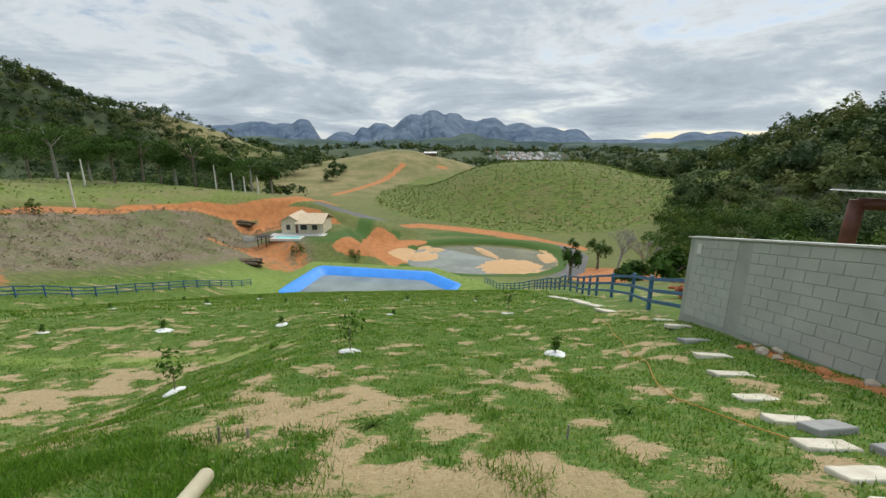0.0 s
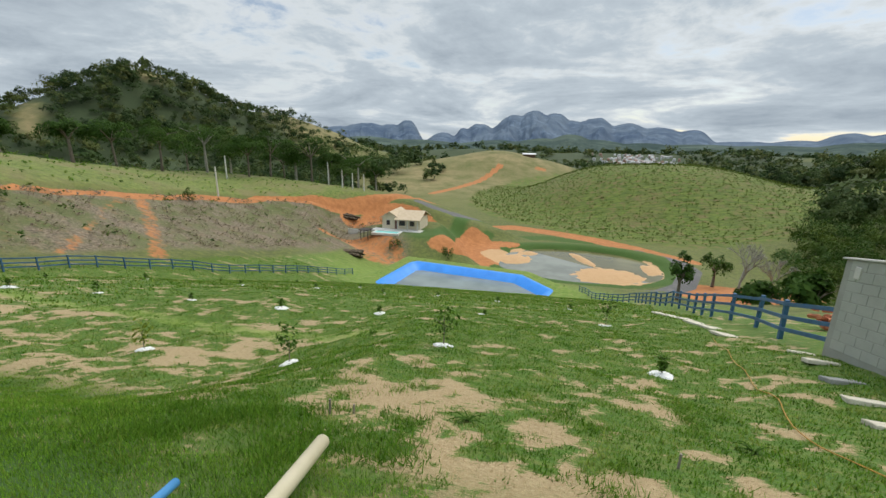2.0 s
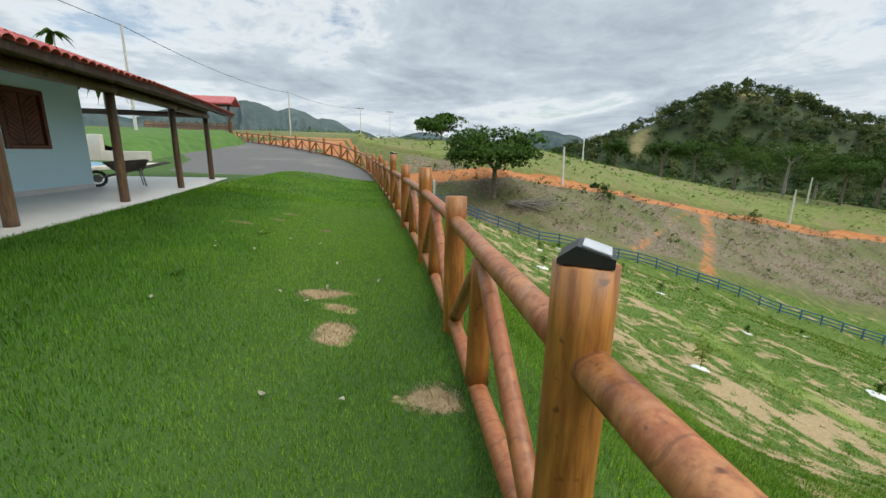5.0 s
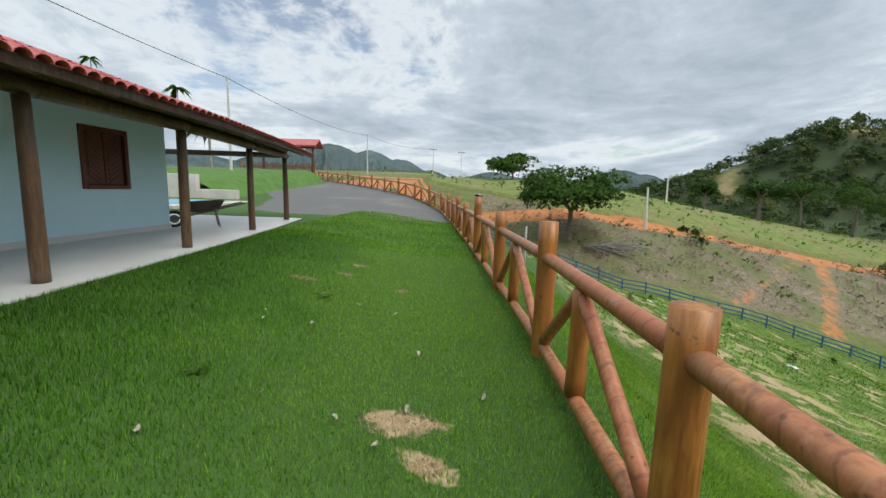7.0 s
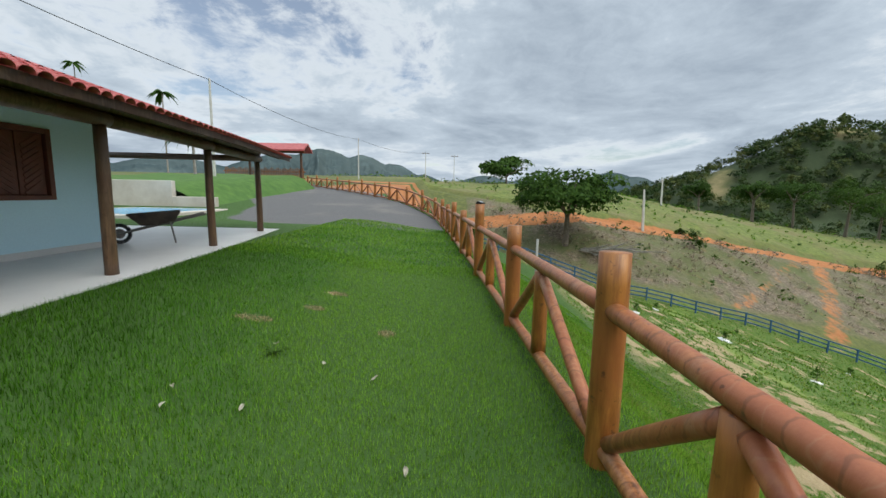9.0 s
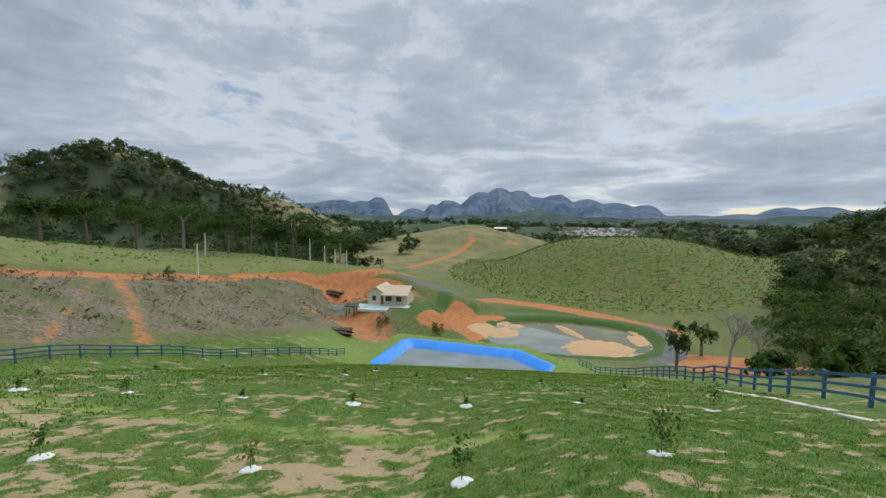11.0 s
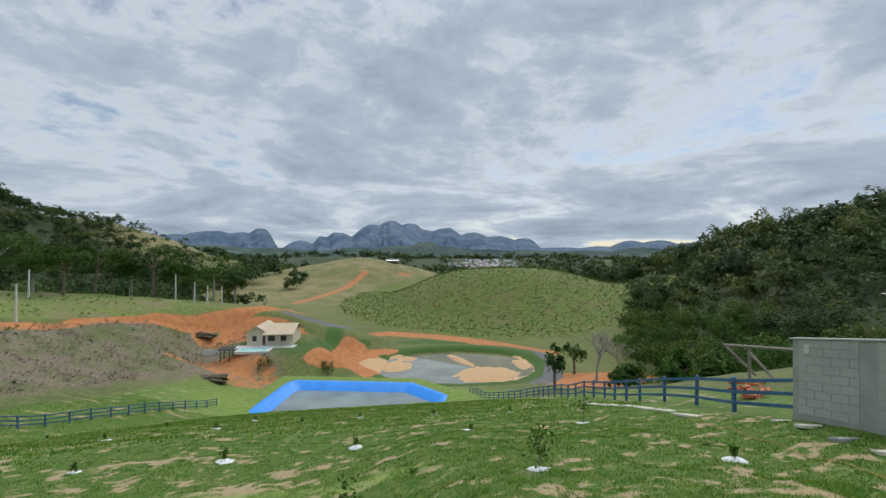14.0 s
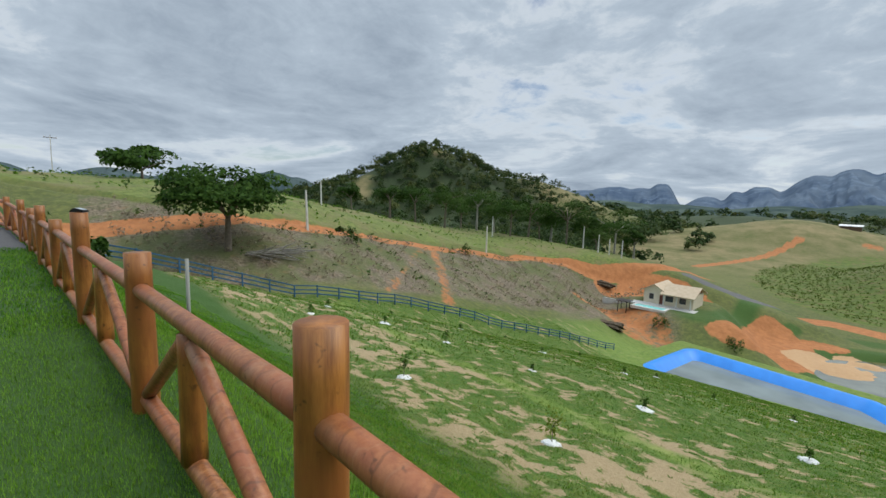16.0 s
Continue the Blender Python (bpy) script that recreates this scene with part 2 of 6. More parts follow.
    far = far - 6 * sstep(500, 1500, r) * (y > 0) + 2.5 * wave(x, y, 120, 8) * sstep(220, 450, r)
    z = smax(z, far, 4.0)
    # basins: the lined reservoir and the fish pond
    z = z - 3.6 * sstep(-0.1, 1.7, deep)
    q = np.hypot((x - POND[0]) / POND[2], (y - POND[1]) / POND[3])
    level = sstep(1.75, 1.25, q)
    z = z * (1 - level) + (POND_Z + 1.1) * level
    z = z - 2.5 * sstep(1.10, 0.86, q)
    z = z + 1.9 * sstep(1.1, 0.8, q) * np.maximum.reduce([bump2(x, y, 17.5, 97.0, 10.5, 9.5), bump2(x, y, -7.5, 107.0, 8.5, 7.0), bump2(x, y, -2.5, 114.0, 4.0, 3.0), bump2(x, y, 12.3, 111.5, 9.0, 2.0, -1.18), bump2(x, y, 28.5, 106, 3.2, 7.5)]) * (1 + 0.12 * wave(x, y, 3.5, 33))
    return z


def ground_z(x, y):
    return float(land(np.array([x]), np.array([y]))[0])


# ---- materials ----
def ground_material():
    g = Mat("ground_cover", 0.95)
    n1, n2, n3 = g.noise(0.35, 5), g.noise(2.2, 6, 0.6), g.noise(14, 5, 0.65)
    n4 = g.noise(0.03, 5, 0.6)
    n5 = g.noise(70, 3, 0.6)
    wild = g.mix(g.ramp(n4, (0.35, 0.0), (0.65, 1.0)), (0.066, 0.088, 0.020), (0.120, 0.135, 0.036))
    wild = g.mix(g.ramp(n1, (0.45, 0.0), (0.7, 0.55)), wild, (0.13, 0.12, 0.05))
    wild = g.mix(g.ramp(g.noise(1.1, 7, 0.74), (0.44, 0.0), (0.60, 0.8)), wild, (0.165, 0.185, 0.045))
    wild = g.mix(g.ramp(g.noise(2.4, 5, 0.7), (0.56, 0.0), (0.66, 0.7)), wild, (0.030, 0.052, 0.014))
    col = wild
    # lush turf
    turf = g.mix(n2, (0.026, 0.070, 0.008), (0.050, 0.120, 0.013))
    turf = g.mix(g.ramp(n3, (0.4, 0.0), (0.75, 0.4)), turf, (0.035, 0.10, 0.010))
    turf = g.mix(g.ramp(g.noise(60, 4, 0.7), (0.40, 0.0), (0.62, 0.35)), turf, (0.07, 0.14, 0.02))
    col = g.mix(g.attr("turf"), col, turf)
    # young planted slope: mown green with dry bare spots lying across the slope
    patch = g.noise(8.0, 7, 0.75, stretch=(0.7, 1.3, 1.0))
    bare = g.ramp(g.math("ADD", g.attr("bare"), g.math("MULTIPLY", g.math("SUBTRACT", patch, 0.5, False), 2.1, False), False), (0.46, 0.0), (0.62, 1.0))
    straw = g.mix(n3, (0.29, 0.195, 0.10), (0.50, 0.365, 0.215))
    straw = g.mix(g.ramp(g.noise(45, 5, 0.7, stretch=(0.5, 1.6, 1)), (0.5, 0.0), (0.64, 0.75)), straw, (0.56, 0.45, 0.27))
    straw = g.mix(g.ramp(g.noise(24, 5, 0.75), (0.55, 0.0), (0.66, 0.5)), straw, (0.12, 0.14, 0.035))
    slope = g.mix(n2, (0.054, 0.125, 0.012), (0.115, 0.215, 0.026))
    slope = g.mix(g.ramp(g.noise(30, 5, 0.7), (0.42, 0.6), (0.55, 0.0)), slope, (0.035, 0.085, 0.010))
    slope = g.mix(g.ramp(g.noise(5.5, 5, 0.7, stretch=(0.6, 1.3, 1)), (0.45, 0.0), (0.72, 0.7)), slope, (0.24, 0.235, 0.07))
    slope = g.mix(g.math("MULTIPLY", bare, 0.92), slope, straw)
    col = g.mix(g.attr("slope"), col, slope)
    col = g.mix(g.ramp(g.math("ADD", g.attr("dry"), g.math("MULTIPLY", g.math("SUBTRACT", n3, 0.5, False), 0.8, False), False), (0.4, 0.0), (0.6, 1.0)), col, straw)
    pale = g.mix(g.ramp(g.noise(1.6, 7, 0.72), (0.36, 0.0), (0.64, 1.0)), (0.105, 0.185, 0.026), (0.23, 0.31, 0.06))
    col = g.mix(g.attr("pale"), col, pale)
    # cleared, browned brush
    brush = g.mix(g.ramp(g.noise(3.2, 8, 0.78), (0.41, 0.0), (0.59, 1.0)), (0.080, 0.062, 0.040), (0.285, 0.225, 0.155))
    brush = g.mix(g.ramp(n1, (0.46, 0.0), (0.64, 0.65)), brush, (0.105, 0.130, 0.034))
    brush = g.mix(g.ramp(g.noise(0.12, 6, 0.7), (0.49, 0.0), (0.60, 0.75)), brush, (0.095, 0.120, 0.030))
    brush = g.mix(g.ramp(g.noise(1.1, 4), (0.58, 0.0), (0.7, 0.5)), brush, (0.26, 0.15, 0.07))
    brush = g.mix(g.ramp(g.noise(4.0, 3), (0.6, 0.0), (0.7, 0.8)), brush, (0.045, 0.06, 0.02))
    col = g.mix(g.attr("brush"), col, brush)
    field = g.mix(g.ramp(g.noise(1.3, 7, 0.72), (0.38, 0.0), (0.62, 1.0)), (0.075, 0.120, 0.020), (0.205, 0.235, 0.055))
    field = g.mix(g.ramp(g.noise(0.10, 6, 0.7), (0.46, 0.0), (0.62, 0.75)), field, (0.20, 0.165, 0.075))
    col = g.mix(g.attr("field"), col, field)
    graze = g.mix(g.ramp(g.noise(0.07, 7, 0.72), (0.38, 0.0), (0.62, 1.0)), (0.125, 0.130, 0.036), (0.27, 0.215, 0.10))
    col = g.mix(g.attr("graze"), col, graze)
    rows = g.noise(0.9, 4, 0.6, stretch=(0.25, 1.6, 1.0))
    crop = g.mix(g.ramp(rows, (0.42, 0.0), (0.6, 1.0)), (0.066, 0.105, 0.014), (0.140, 0.190, 0.026))
    crop = g.mix(g.ramp(n4, (0.5, 0.0), (0.66, 0.6)), crop, (0.16, 0.14, 0.05))
    crop = g.mix(g.ramp(n1, (0.50, 0.0), (0.66, 0.7)), crop, (0.19, 0.13, 0.06))
    col = g.mix(g.attr("crop"), col, crop)
    wood = g.mix(n1, (0.026, 0.046, 0.016), (0.055, 0.078, 0.028))
    col = g.mix(g.attr("wood"), col, wood)
    earth = g.mix(g.ramp(g.noise(0.8, 7, 0.7), (0.36, 0.0), (0.64, 1.0)), (0.33, 0.115, 0.034), (0.50, 0.195, 0.062))
    earth = g.mix(g.ramp(n3, (0.35, 0.0), (0.8, 0.35)), earth, (0.50, 0.26, 0.12))
    edge = g.ramp(g.math("ADD", g.attr("earth"), g.math("MULTIPLY", g.math("SUBTRACT", g.noise(0.7, 6, 0.7), 0.5, False), 1.1, False), False), (0.42, 0.0), (0.58, 1.0))
    col = g.mix(edge, col, earth)
    sand = g.mix(n2, (0.46, 0.26, 0.12), (0.60, 0.40, 0.22))
    shore = g.ramp(g.math("ADD", g.attr("sand"), g.math("MULTIPLY", g.math("SUBTRACT", g.noise(0.5, 5, 0.65), 0.5, False), 1.6, False), False), (0.38, 0.0), (0.55, 1.0))
    col = g.mix(shore, col, sand)
    tar = g.mix(n3, (0.085, 0.085, 0.085), (0.17, 0.165, 0.16))
    tar = g.mix(g.ramp(n1, (0.55, 0.0), (0.7, 0.5)), tar, (0.24, 0.22, 0.19))
    col = g.mix(g.ramp(g.attr("tar"), (0.45, 0.0), (0.55, 1.0)), col, tar)
    g.color(col)
    g.bump(g.math("ADD", g.math("MULTIPLY", n3, 0.6), g.math("MULTIPLY", n5, 0.25)), 0.55, 0.09)
    return g.m


def wood_material(name, dark, light, red, ringy=True, gloss=0.42):
    w = Mat(name, gloss)
    grain = w.noise(9, 6, 0.65, vec=w.obj, stretch=(3.0, 3.0, 0.35))
    blot = w.noise(1.7, 4, 0.6, vec=w.obj)
    c = w.mix(w.ramp(grain, (0.38, 0.0), (0.6, 1.0)), dark, light)
    c = w.mix(w.ramp(w.noise(2.6, 5, 0.7, vec=w.obj, stretch=(2.2, 2.2, 0.5)), (0.5, 0.0), (0.72, 0.7)), c, tuple(v * 0.45 for v in dark))
    c = w.mix(w.ramp(blot, (0.42, 0.0), (0.65, 0.85)), c, red)
    if ringy:
        wv = w.n.new("ShaderNodeTexWave")
        wv.bands_direction = "X"
        wv.inputs["Scale"].default_value = 2.3
        wv.inputs["Distortion"].default_value = 5.0
        wv.inputs["Detail"].default_value = 2.0
        wv.inputs["Detail Scale"].default_value = 2.2
        w.l.new(w.obj, wv.inputs["Vector"])
        c = w.mix(w.ramp(wv.outputs["Fac"], (0.965, 0.0), (0.992, 0.5)), c, (0.10, 0.04, 0.018))
        c = w.mix(w.ramp(wv.outputs["Fac"], (0.0, 0.22), (0.012, 0.0)), c, (0.48, 0.28, 0.15))
        c = w.mix(w.ramp(w.noise(3.1, 5, 0.6, vec=w.obj), (0.58, 0.0), (0.66, 0.55)), c, (0.46, 0.27, 0.16))
    spots = w.noise(23, 2, 0.5, vec=w.obj)
    c = w.mix(w.ramp(spots, (0.66, 0.0), (0.74, 0.7)), c, (0.05, 0.02, 0.01))
    c = w.mix(w.math("MULTIPLY", w.rnd(), 0.35), c, dark)
    w.color(c)
    w.rough(w.ramp(blot, (0.3, gloss - 0.1), (0.8, gloss + 0.15)))
    w.bump(grain, 0.35, 0.006)
    return w.m


def plain(name, a, b, rough=0.7, scale=6.0, metal=0.0, bump=0.1, fine=40.0):
    p = Mat(name, rough, metal)
    n, f = p.noise(scale, 5, 0.6), p.noise(fine, 3, 0.6)
    c = p.mix(p.ramp(n, (0.35, 0.0), (0.68, 1.0)), a, b)
    c = p.mix(p.math("MULTIPLY", p.math("SUBTRACT", f, 0.35), 0.35), c, tuple(v * 0.6 for v in a))
    p.color(c)
    p.bump(f, bump, 0.01)
    return p.m


M_GROUND = ground_material()
M_LOG = wood_material("varnished_eucalyptus", (0.22, 0.078, 0.016), (0.47, 0.195, 0.042), (0.36, 0.115, 0.028), False)
M_RAIL = wood_material("reddish_eucalyptus", (0.25, 0.085, 0.030), (0.50, 0.215, 0.082), (0.40, 0.118, 0.052))
M_DARKLOG = wood_material("dark_stained_timber", (0.075, 0.042, 0.022), (0.19, 0.115, 0.062), (0.11, 0.052, 0.028), False)
M_BLOCK = plain("painted_block", (0.37, 0.38, 0.345), (0.45, 0.46, 0.42), 0.85, 1.5, 0, 0.25)
M_JOINT = plain("grey_render", (0.31, 0.315, 0.285), (0.38, 0.385, 0.35), 0.9, 2.0, 0, 0.3)
M_COPING = plain("pale_coping", (0.55, 0.54, 0.50), (0.68, 0.67, 0.63), 0.8, 3)
M_WALLBLUE = plain("pale_blue_paint", (0.58, 0.84, 0.93), (0.63, 0.88, 0.95), 0.6, 0.7, 0, 0.04)
M_FLOORWHITE = plain("pale_floor_tile", (0.62, 0.62, 0.60), (0.70, 0.70, 0.68), 0.35, 1.2, 0, 0.02)
M_ROOFTILE = plain("red_roof_tile", (0.37, 0.058, 0.055), (0.52, 0.115, 0.10), 0.4, 3, 0, 0.2)
M_SHUTTER = plain("dark_red_wood", (0.105, 0.030, 0.018), (0.165, 0.050, 0.028), 0.45, 5, 0, 0.15)
M_BLUEFENCE = plain("blue_painted_wood", (0.026, 0.095, 0.20), (0.05, 0.155, 0.29), 0.55, 4, 0, 0.15)
M_LINER = plain("bright_blue_liner", (0.008, 0.23, 0.74), (0.016, 0.28, 0.84), 0.4, 0.6, 0, 0.05)
M_WHITE = plain("white_lime", (0.78, 0.78, 0.76), (0.85, 0.85, 0.83), 0.9, 6, 0, 0.4)
M_CREAM = plain("cream_paint", (0.68, 0.60, 0.45), (0.76, 0.68, 0.53), 0.8, 1)
M_CONCRETE = plain("pole_concrete", (0.56, 0.55, 0.51), (0.70, 0.69, 0.65), 0.9, 2)
M_METAL = plain("galvanised_sheet", (0.55, 0.56, 0.56), (0.66, 0.67, 0.67), 0.4, 2, 0.6)
M_BLACK = plain("black_plastic", (0.015, 0.015, 0.016), (0.025, 0.025, 0.026), 0.35, 9)


def water_material(name, tint, rough, wavy):
    w = Mat(name, rough)
    w.color(w.mix(w.ramp(w.noise(0.12, 3), (0.4, 0.0), (0.6, 1.0)), tint, tuple(v * 1.4 for v in tint)))
    w.b.inputs["IOR"].default_value = 1.33
    w.bump(w.noise(1.6, 3, stretch=(1, 2.2, 1)), wavy, 0.03)
    return w.m


M_WATER = water_material("reservoir_water", (0.17, 0.20, 0.19), 0.12, 0.25)
M_POND = water_material("muddy_water", (0.125, 0.115, 0.05), 0.06, 0.1)
M_MILKY = water_material("milky_water", (0.185, 0.195, 0.165), 0.08, 0.1)


# ---- ground ----
def spread(near, steps, limit, growth=1.055):
    """Coordinates from 0 outwards: fine close by, growing with distance."""
    out, step = [0.0], near
    for reach, s in steps:
        while out[-1] < reach:
            out.append(out[-1] + s)
        step = s
    while out[-1] < limit:
        step *= growth
        out.append(out[-1] + step)
    return np.array(out)


gx = spread(0.2, ((13, 0.2), (80, 0.7), (150, 1.4)), 4700)
gx = np.concatenate([-gx[:0:-1], gx]) - 4.0
gy = np.concatenate([-spread(0.25, ((7, 0.25), (60, 1.5)), 1500, 1.1)[:0:-1], spread(0.2, ((16, 0.2), (76, 0.55), (165, 0.9)), 4700)])
X, Y = np.meshgrid(gx, gy)
Z = land(X, Y)
NX, NY = len(gx), len(gy)
idx = np.arange(NX * NY).reshape(NY, NX)
quad = np.stack([idx[:-1, :-1], idx[:-1, 1:], idx[1:, 1:], idx[1:, :-1]], -1).reshape(-1, 4)
ground = quads_ob("ground", np.stack([X, Y, Z], -1).reshape(-1, 3), quad, M_GROUND, smooth=True)
tagged(ground, "rolling green hillside with dry patches and red earth", "ground", kind="structure")


def paint(name, values):
    a = ground.data.attributes.new(name, "FLOAT", "POINT")
    a.data.foreach_set("value", np.clip(values, 0, 1).astype(np.float32).ravel())


def ellipse(cx, cy, rx, ry, turn=0.0, soft=0.15):
    c, s = math.cos(turn), math.sin(turn)
    u, v = (X - cx) * c + (Y - cy) * s, -(X - cx) * s + (Y - cy) * c
    return sstep(1 + soft, 1 - soft, np.hypot(u / rx, v / ry))


def strip(points, width, soft=0.3):
    """Nearness to a line of a few bends."""
    best = np.full(X.shape, 1e9)
    for (ax, ay), (bx, by) in zip(points, points[1:]):
        dx, dy = bx - ax, by - ay
        t = np.clip(((X - ax) * dx + (Y - ay) * dy) / (dx * dx + dy * dy), 0, 1)
        best = np.minimum(best, np.hypot(X - ax - t * dx, Y - ay - t * dy))
    return sstep(width / 2 * (1 + soft), width / 2 * (1 - soft), best)


W = lane_x(Y) - X
R = np.hypot(X, Y)
fence_side = sstep(-38.5, -37, X) * sstep(12 + 0.08 * Y, 9 + 0.05 * Y, X) * sstep(80, 72, Y)
bank_line = 2.2 + 3.2 * sstep(-2, -8, X)
turf = fence_side * sstep(bank_line + 0.8, bank_line - 0.8, Y) * (Y > -40)
turf = np.maximum(turf, sstep(-60, -55, X) * (Y < 0.5) * (Y > -60) * (X < 12))
qp = np.hypot((X - POND[0]) / POND[2], (Y - POND[1]) / POND[3])
turf = np.maximum(turf, np.maximum(sstep(1.27, 1.20, qp) * 0.9, np.maximum.reduce([ellipse(-28, 92, 10, 5) * 0.8, strip([(-22.5, 128), (-22.8, 112), (-23.2, 94)], 4.2) * 0.95, strip([(-14, 122), (-17, 115)], 3.0) * 0.9, strip([(-21, 130), (-8, 138), (4, 142), (16, 137)], 6.0) * 0.85])))
paint("turf", turf)
paint("slope", fence_side * sstep(bank_line - 0.8, bank_line + 0.8, Y) * sstep(72, 60, Y))
paint("bare", 0.5 + spots(X, Y) * 0.9)
paint("pale", np.maximum(strip([(-38, 20), (-30, 12.5), (-16, 10.4), (-6, 9.6), (-3.5, 9.0)], 0.7) * 0.8, ellipse(-12, 66, 24, 16, 0, 0.3) * 0.8))
paint("brush", sstep(0.5, -1.0, W) * sstep(-39.5, -41, X) * sstep(118, 104, Y) * (Y > 2) * sstep(-33, -30, -np.abs(X + 70)) + ellipse(-34, 74, 8, 18, 0.1, 0.3) * (1 - fence_side))
paint("field", sstep(1.5, 3.5, W) * sstep(60, 45, W) * (Y > -40) * sstep(125, 110, Y))
paint("graze", np.maximum.reduce([bump2(X, Y, -32, 400, 80, 60), 0.9 * bump2(X, Y, -90, 300, 45, 80), 1.2 * bump2(X, Y, -380, 520, 110, 110), 1.3 * bump2(X, Y, -364, 331, 24, 22, 2.4), 1.3 * bump2(X, Y, -372, 236, 40, 13, 2.57), 1.2 * bump2(X, Y, 142, 214, 20, 14), 0.8 * bump2(X, Y, -40, 300, 40, 70)]) ** 2 * 1.5 * (R > 170))
paint("crop", sstep(2.0, 1.92, knoll(X, Y) + 0.05 * wave(X, Y, 30, 23)))
paint("earth", np.maximum.reduce([strip([(-70, -30), (-58, 2), (-56, 18), (-65.6, 66), (-64, 84), (-52, 104), (-38.5, 128), (-20, 140)], 4.0),
                                  strip([(-38.5, 33.5), (-50, 43), (-63.8, 53.5)], 2.4, 0.8) * 0.52, strip([(-39.5, 25), (-47, 33.5), (-56.4, 43), (-60, 49)], 1.9, 0.8) * 0.46,
                                  ellipse(-38, 109, 11, 7.5, 0.5), ellipse(-45, 101, 7, 3.5, 0.2), ellipse(-33, 80, 7, 9, 0.2, 0.5) * 0.56, ellipse(-15, 107, 6.5, 14, 0.12) * 0.95, ellipse(-17, 90, 8, 4, 0.6) * 0.8, ellipse(39, 85, 14, 9, 0.1), strip([(5.75, 7.0), (5.7, 1.0)], 0.45) * 0.62,
                                  strip([(-27, 140), (-20, 152), (-9, 157), (8, 150), (20, 142.5), (29, 134), (40, 120)], 8.0), ellipse(-9, 118, 5, 3, 0.4) * 0.8, strip([(-66, 250), (-58, 275), (-34, 352)], 5.5) * 0.85, strip([(-34, 352), (2, 362)], 4) * 0.7, ellipse(-108, 430, 16, 26) * 0.8,
                                  ellipse(-40, 84, 9, 5, 0.4) * 0.6, ellipse(-47, -8, 10, 6) * 0.8]))
BARE_LAWN = ((-4.97, -0.72, 0.15, 0.25), (-4.6, -0.52, 0.07, 0.09), (-4.1, -0.5, 0.20, 0.17), (-3.2, 0.16, 0.16, 0.17), (-2.45, 0.66, 0.14, 0.09), (-1.6, 0.55, 0.2, 0.12), (-8.5, -2.0, 0.08, 0.12), (-7.9, -2.4, 0.09, 0.2), (-8.0, -1.1, 0.1, 0.09), (-9.2, -1.9, 0.07, 0.12))
dry = np.zeros(X.shape)
for cx, cy, rx, ry in BARE_LAWN:
    dry = np.maximum(dry, sstep(1.5, 0.5, np.hypot((X - cx) / rx, (Y - cy) / ry)))
paint("dry", dry)
paint("sand", np.maximum.reduce([ellipse(17.5, 97, 9.5, 8.5), ellipse(-7.5, 107, 7.0, 6.0), ellipse(-2.5, 114, 4.5, 3.2), ellipse(12.3, 111.5, 9, 2.4, -1.18), ellipse(28, 106, 2.6, 8)]) * 0.9)
paint("tar", np.maximum(strip([(-22, -4.9), (-28, -6.6), (-37, -11.8), (-47, -18.8), (-60, -28)], 9.5, 0.25), np.maximum(strip([(30, 130), (36, 118), (36.5, 104), (31, 91), (21, 80)], 4.5, 0.2), strip([(-36, 122), (-26, 123), (-17, 134), (-22, 150)], 4.5, 0.2))))
wood = np.maximum.reduce([bump2(X, Y, 270, 90, 125, 135) * 1.6, bump2(X, Y, 110, 60, 60, 60), bump2(X, Y, 190, 260, 80, 70), bump2(X, Y, -372, 338, 95, 100) * 1.6, bump2(X, Y, -420, 250, 130, 110) * 1.4])
wood = np.maximum(wood, sstep(290, 380, R) * (1 - 0.9 * np.clip(1.6 * np.maximum(bump2(X, Y, -32, 400, 85, 60), bump2(X, Y, -380, 520, 110, 110)), 0, 1)) * sstep(-0.6, -0.1, wave(X, Y, 330, 21)) * sstep(1.6, 1.9, knoll(X, Y)) * (Y > 40))
bald = np.maximum.reduce([bump2(X, Y, -364, 331, 15, 15, 2.4), bump2(X, Y, -372, 236, 32, 9, 2.57), bump2(X, Y, 142, 214, 20, 14)])
paint("wood", sstep(0.5, 0.8, wood) * sstep(0.75, 0.55, bald))


# ---- log fence along the terrace ----
FENCE = [(4.8, 0.55), (2.45, 0.46), (0.2, 0.42), (-2.07, 0.38), (-4.08, 0.40), (-6.14, 0.36), (-8.47, 0.22), (-11.2, 0.04), (-13.9, -0.15), (-16.6, -0.35), (-19.2, -0.55),
         (-21.8, -0.8), (-24.3, -1.2), (-26.7, -2.0), (-29.0, -3.1), (-31.4, -4.5), (-33.8, -5.9), (-36.3, -7.4), (-38.8, -9.0), (-41.3, -10.7), (-43.8, -12.4), (-46.3, -14.2), (-48.8, -16.0)]
TALL = {3: 1.10, 7: 1.28, 5: 1.165, 4: 1.04, 6: 1.12}
log_fence = thing("log_fence", "varnished eucalyptus log fence with crossed braces along the lawn", "fence")


def fence_z(i):
    x, y = FENCE[i]
    return ground_z(x, y - 0.1)


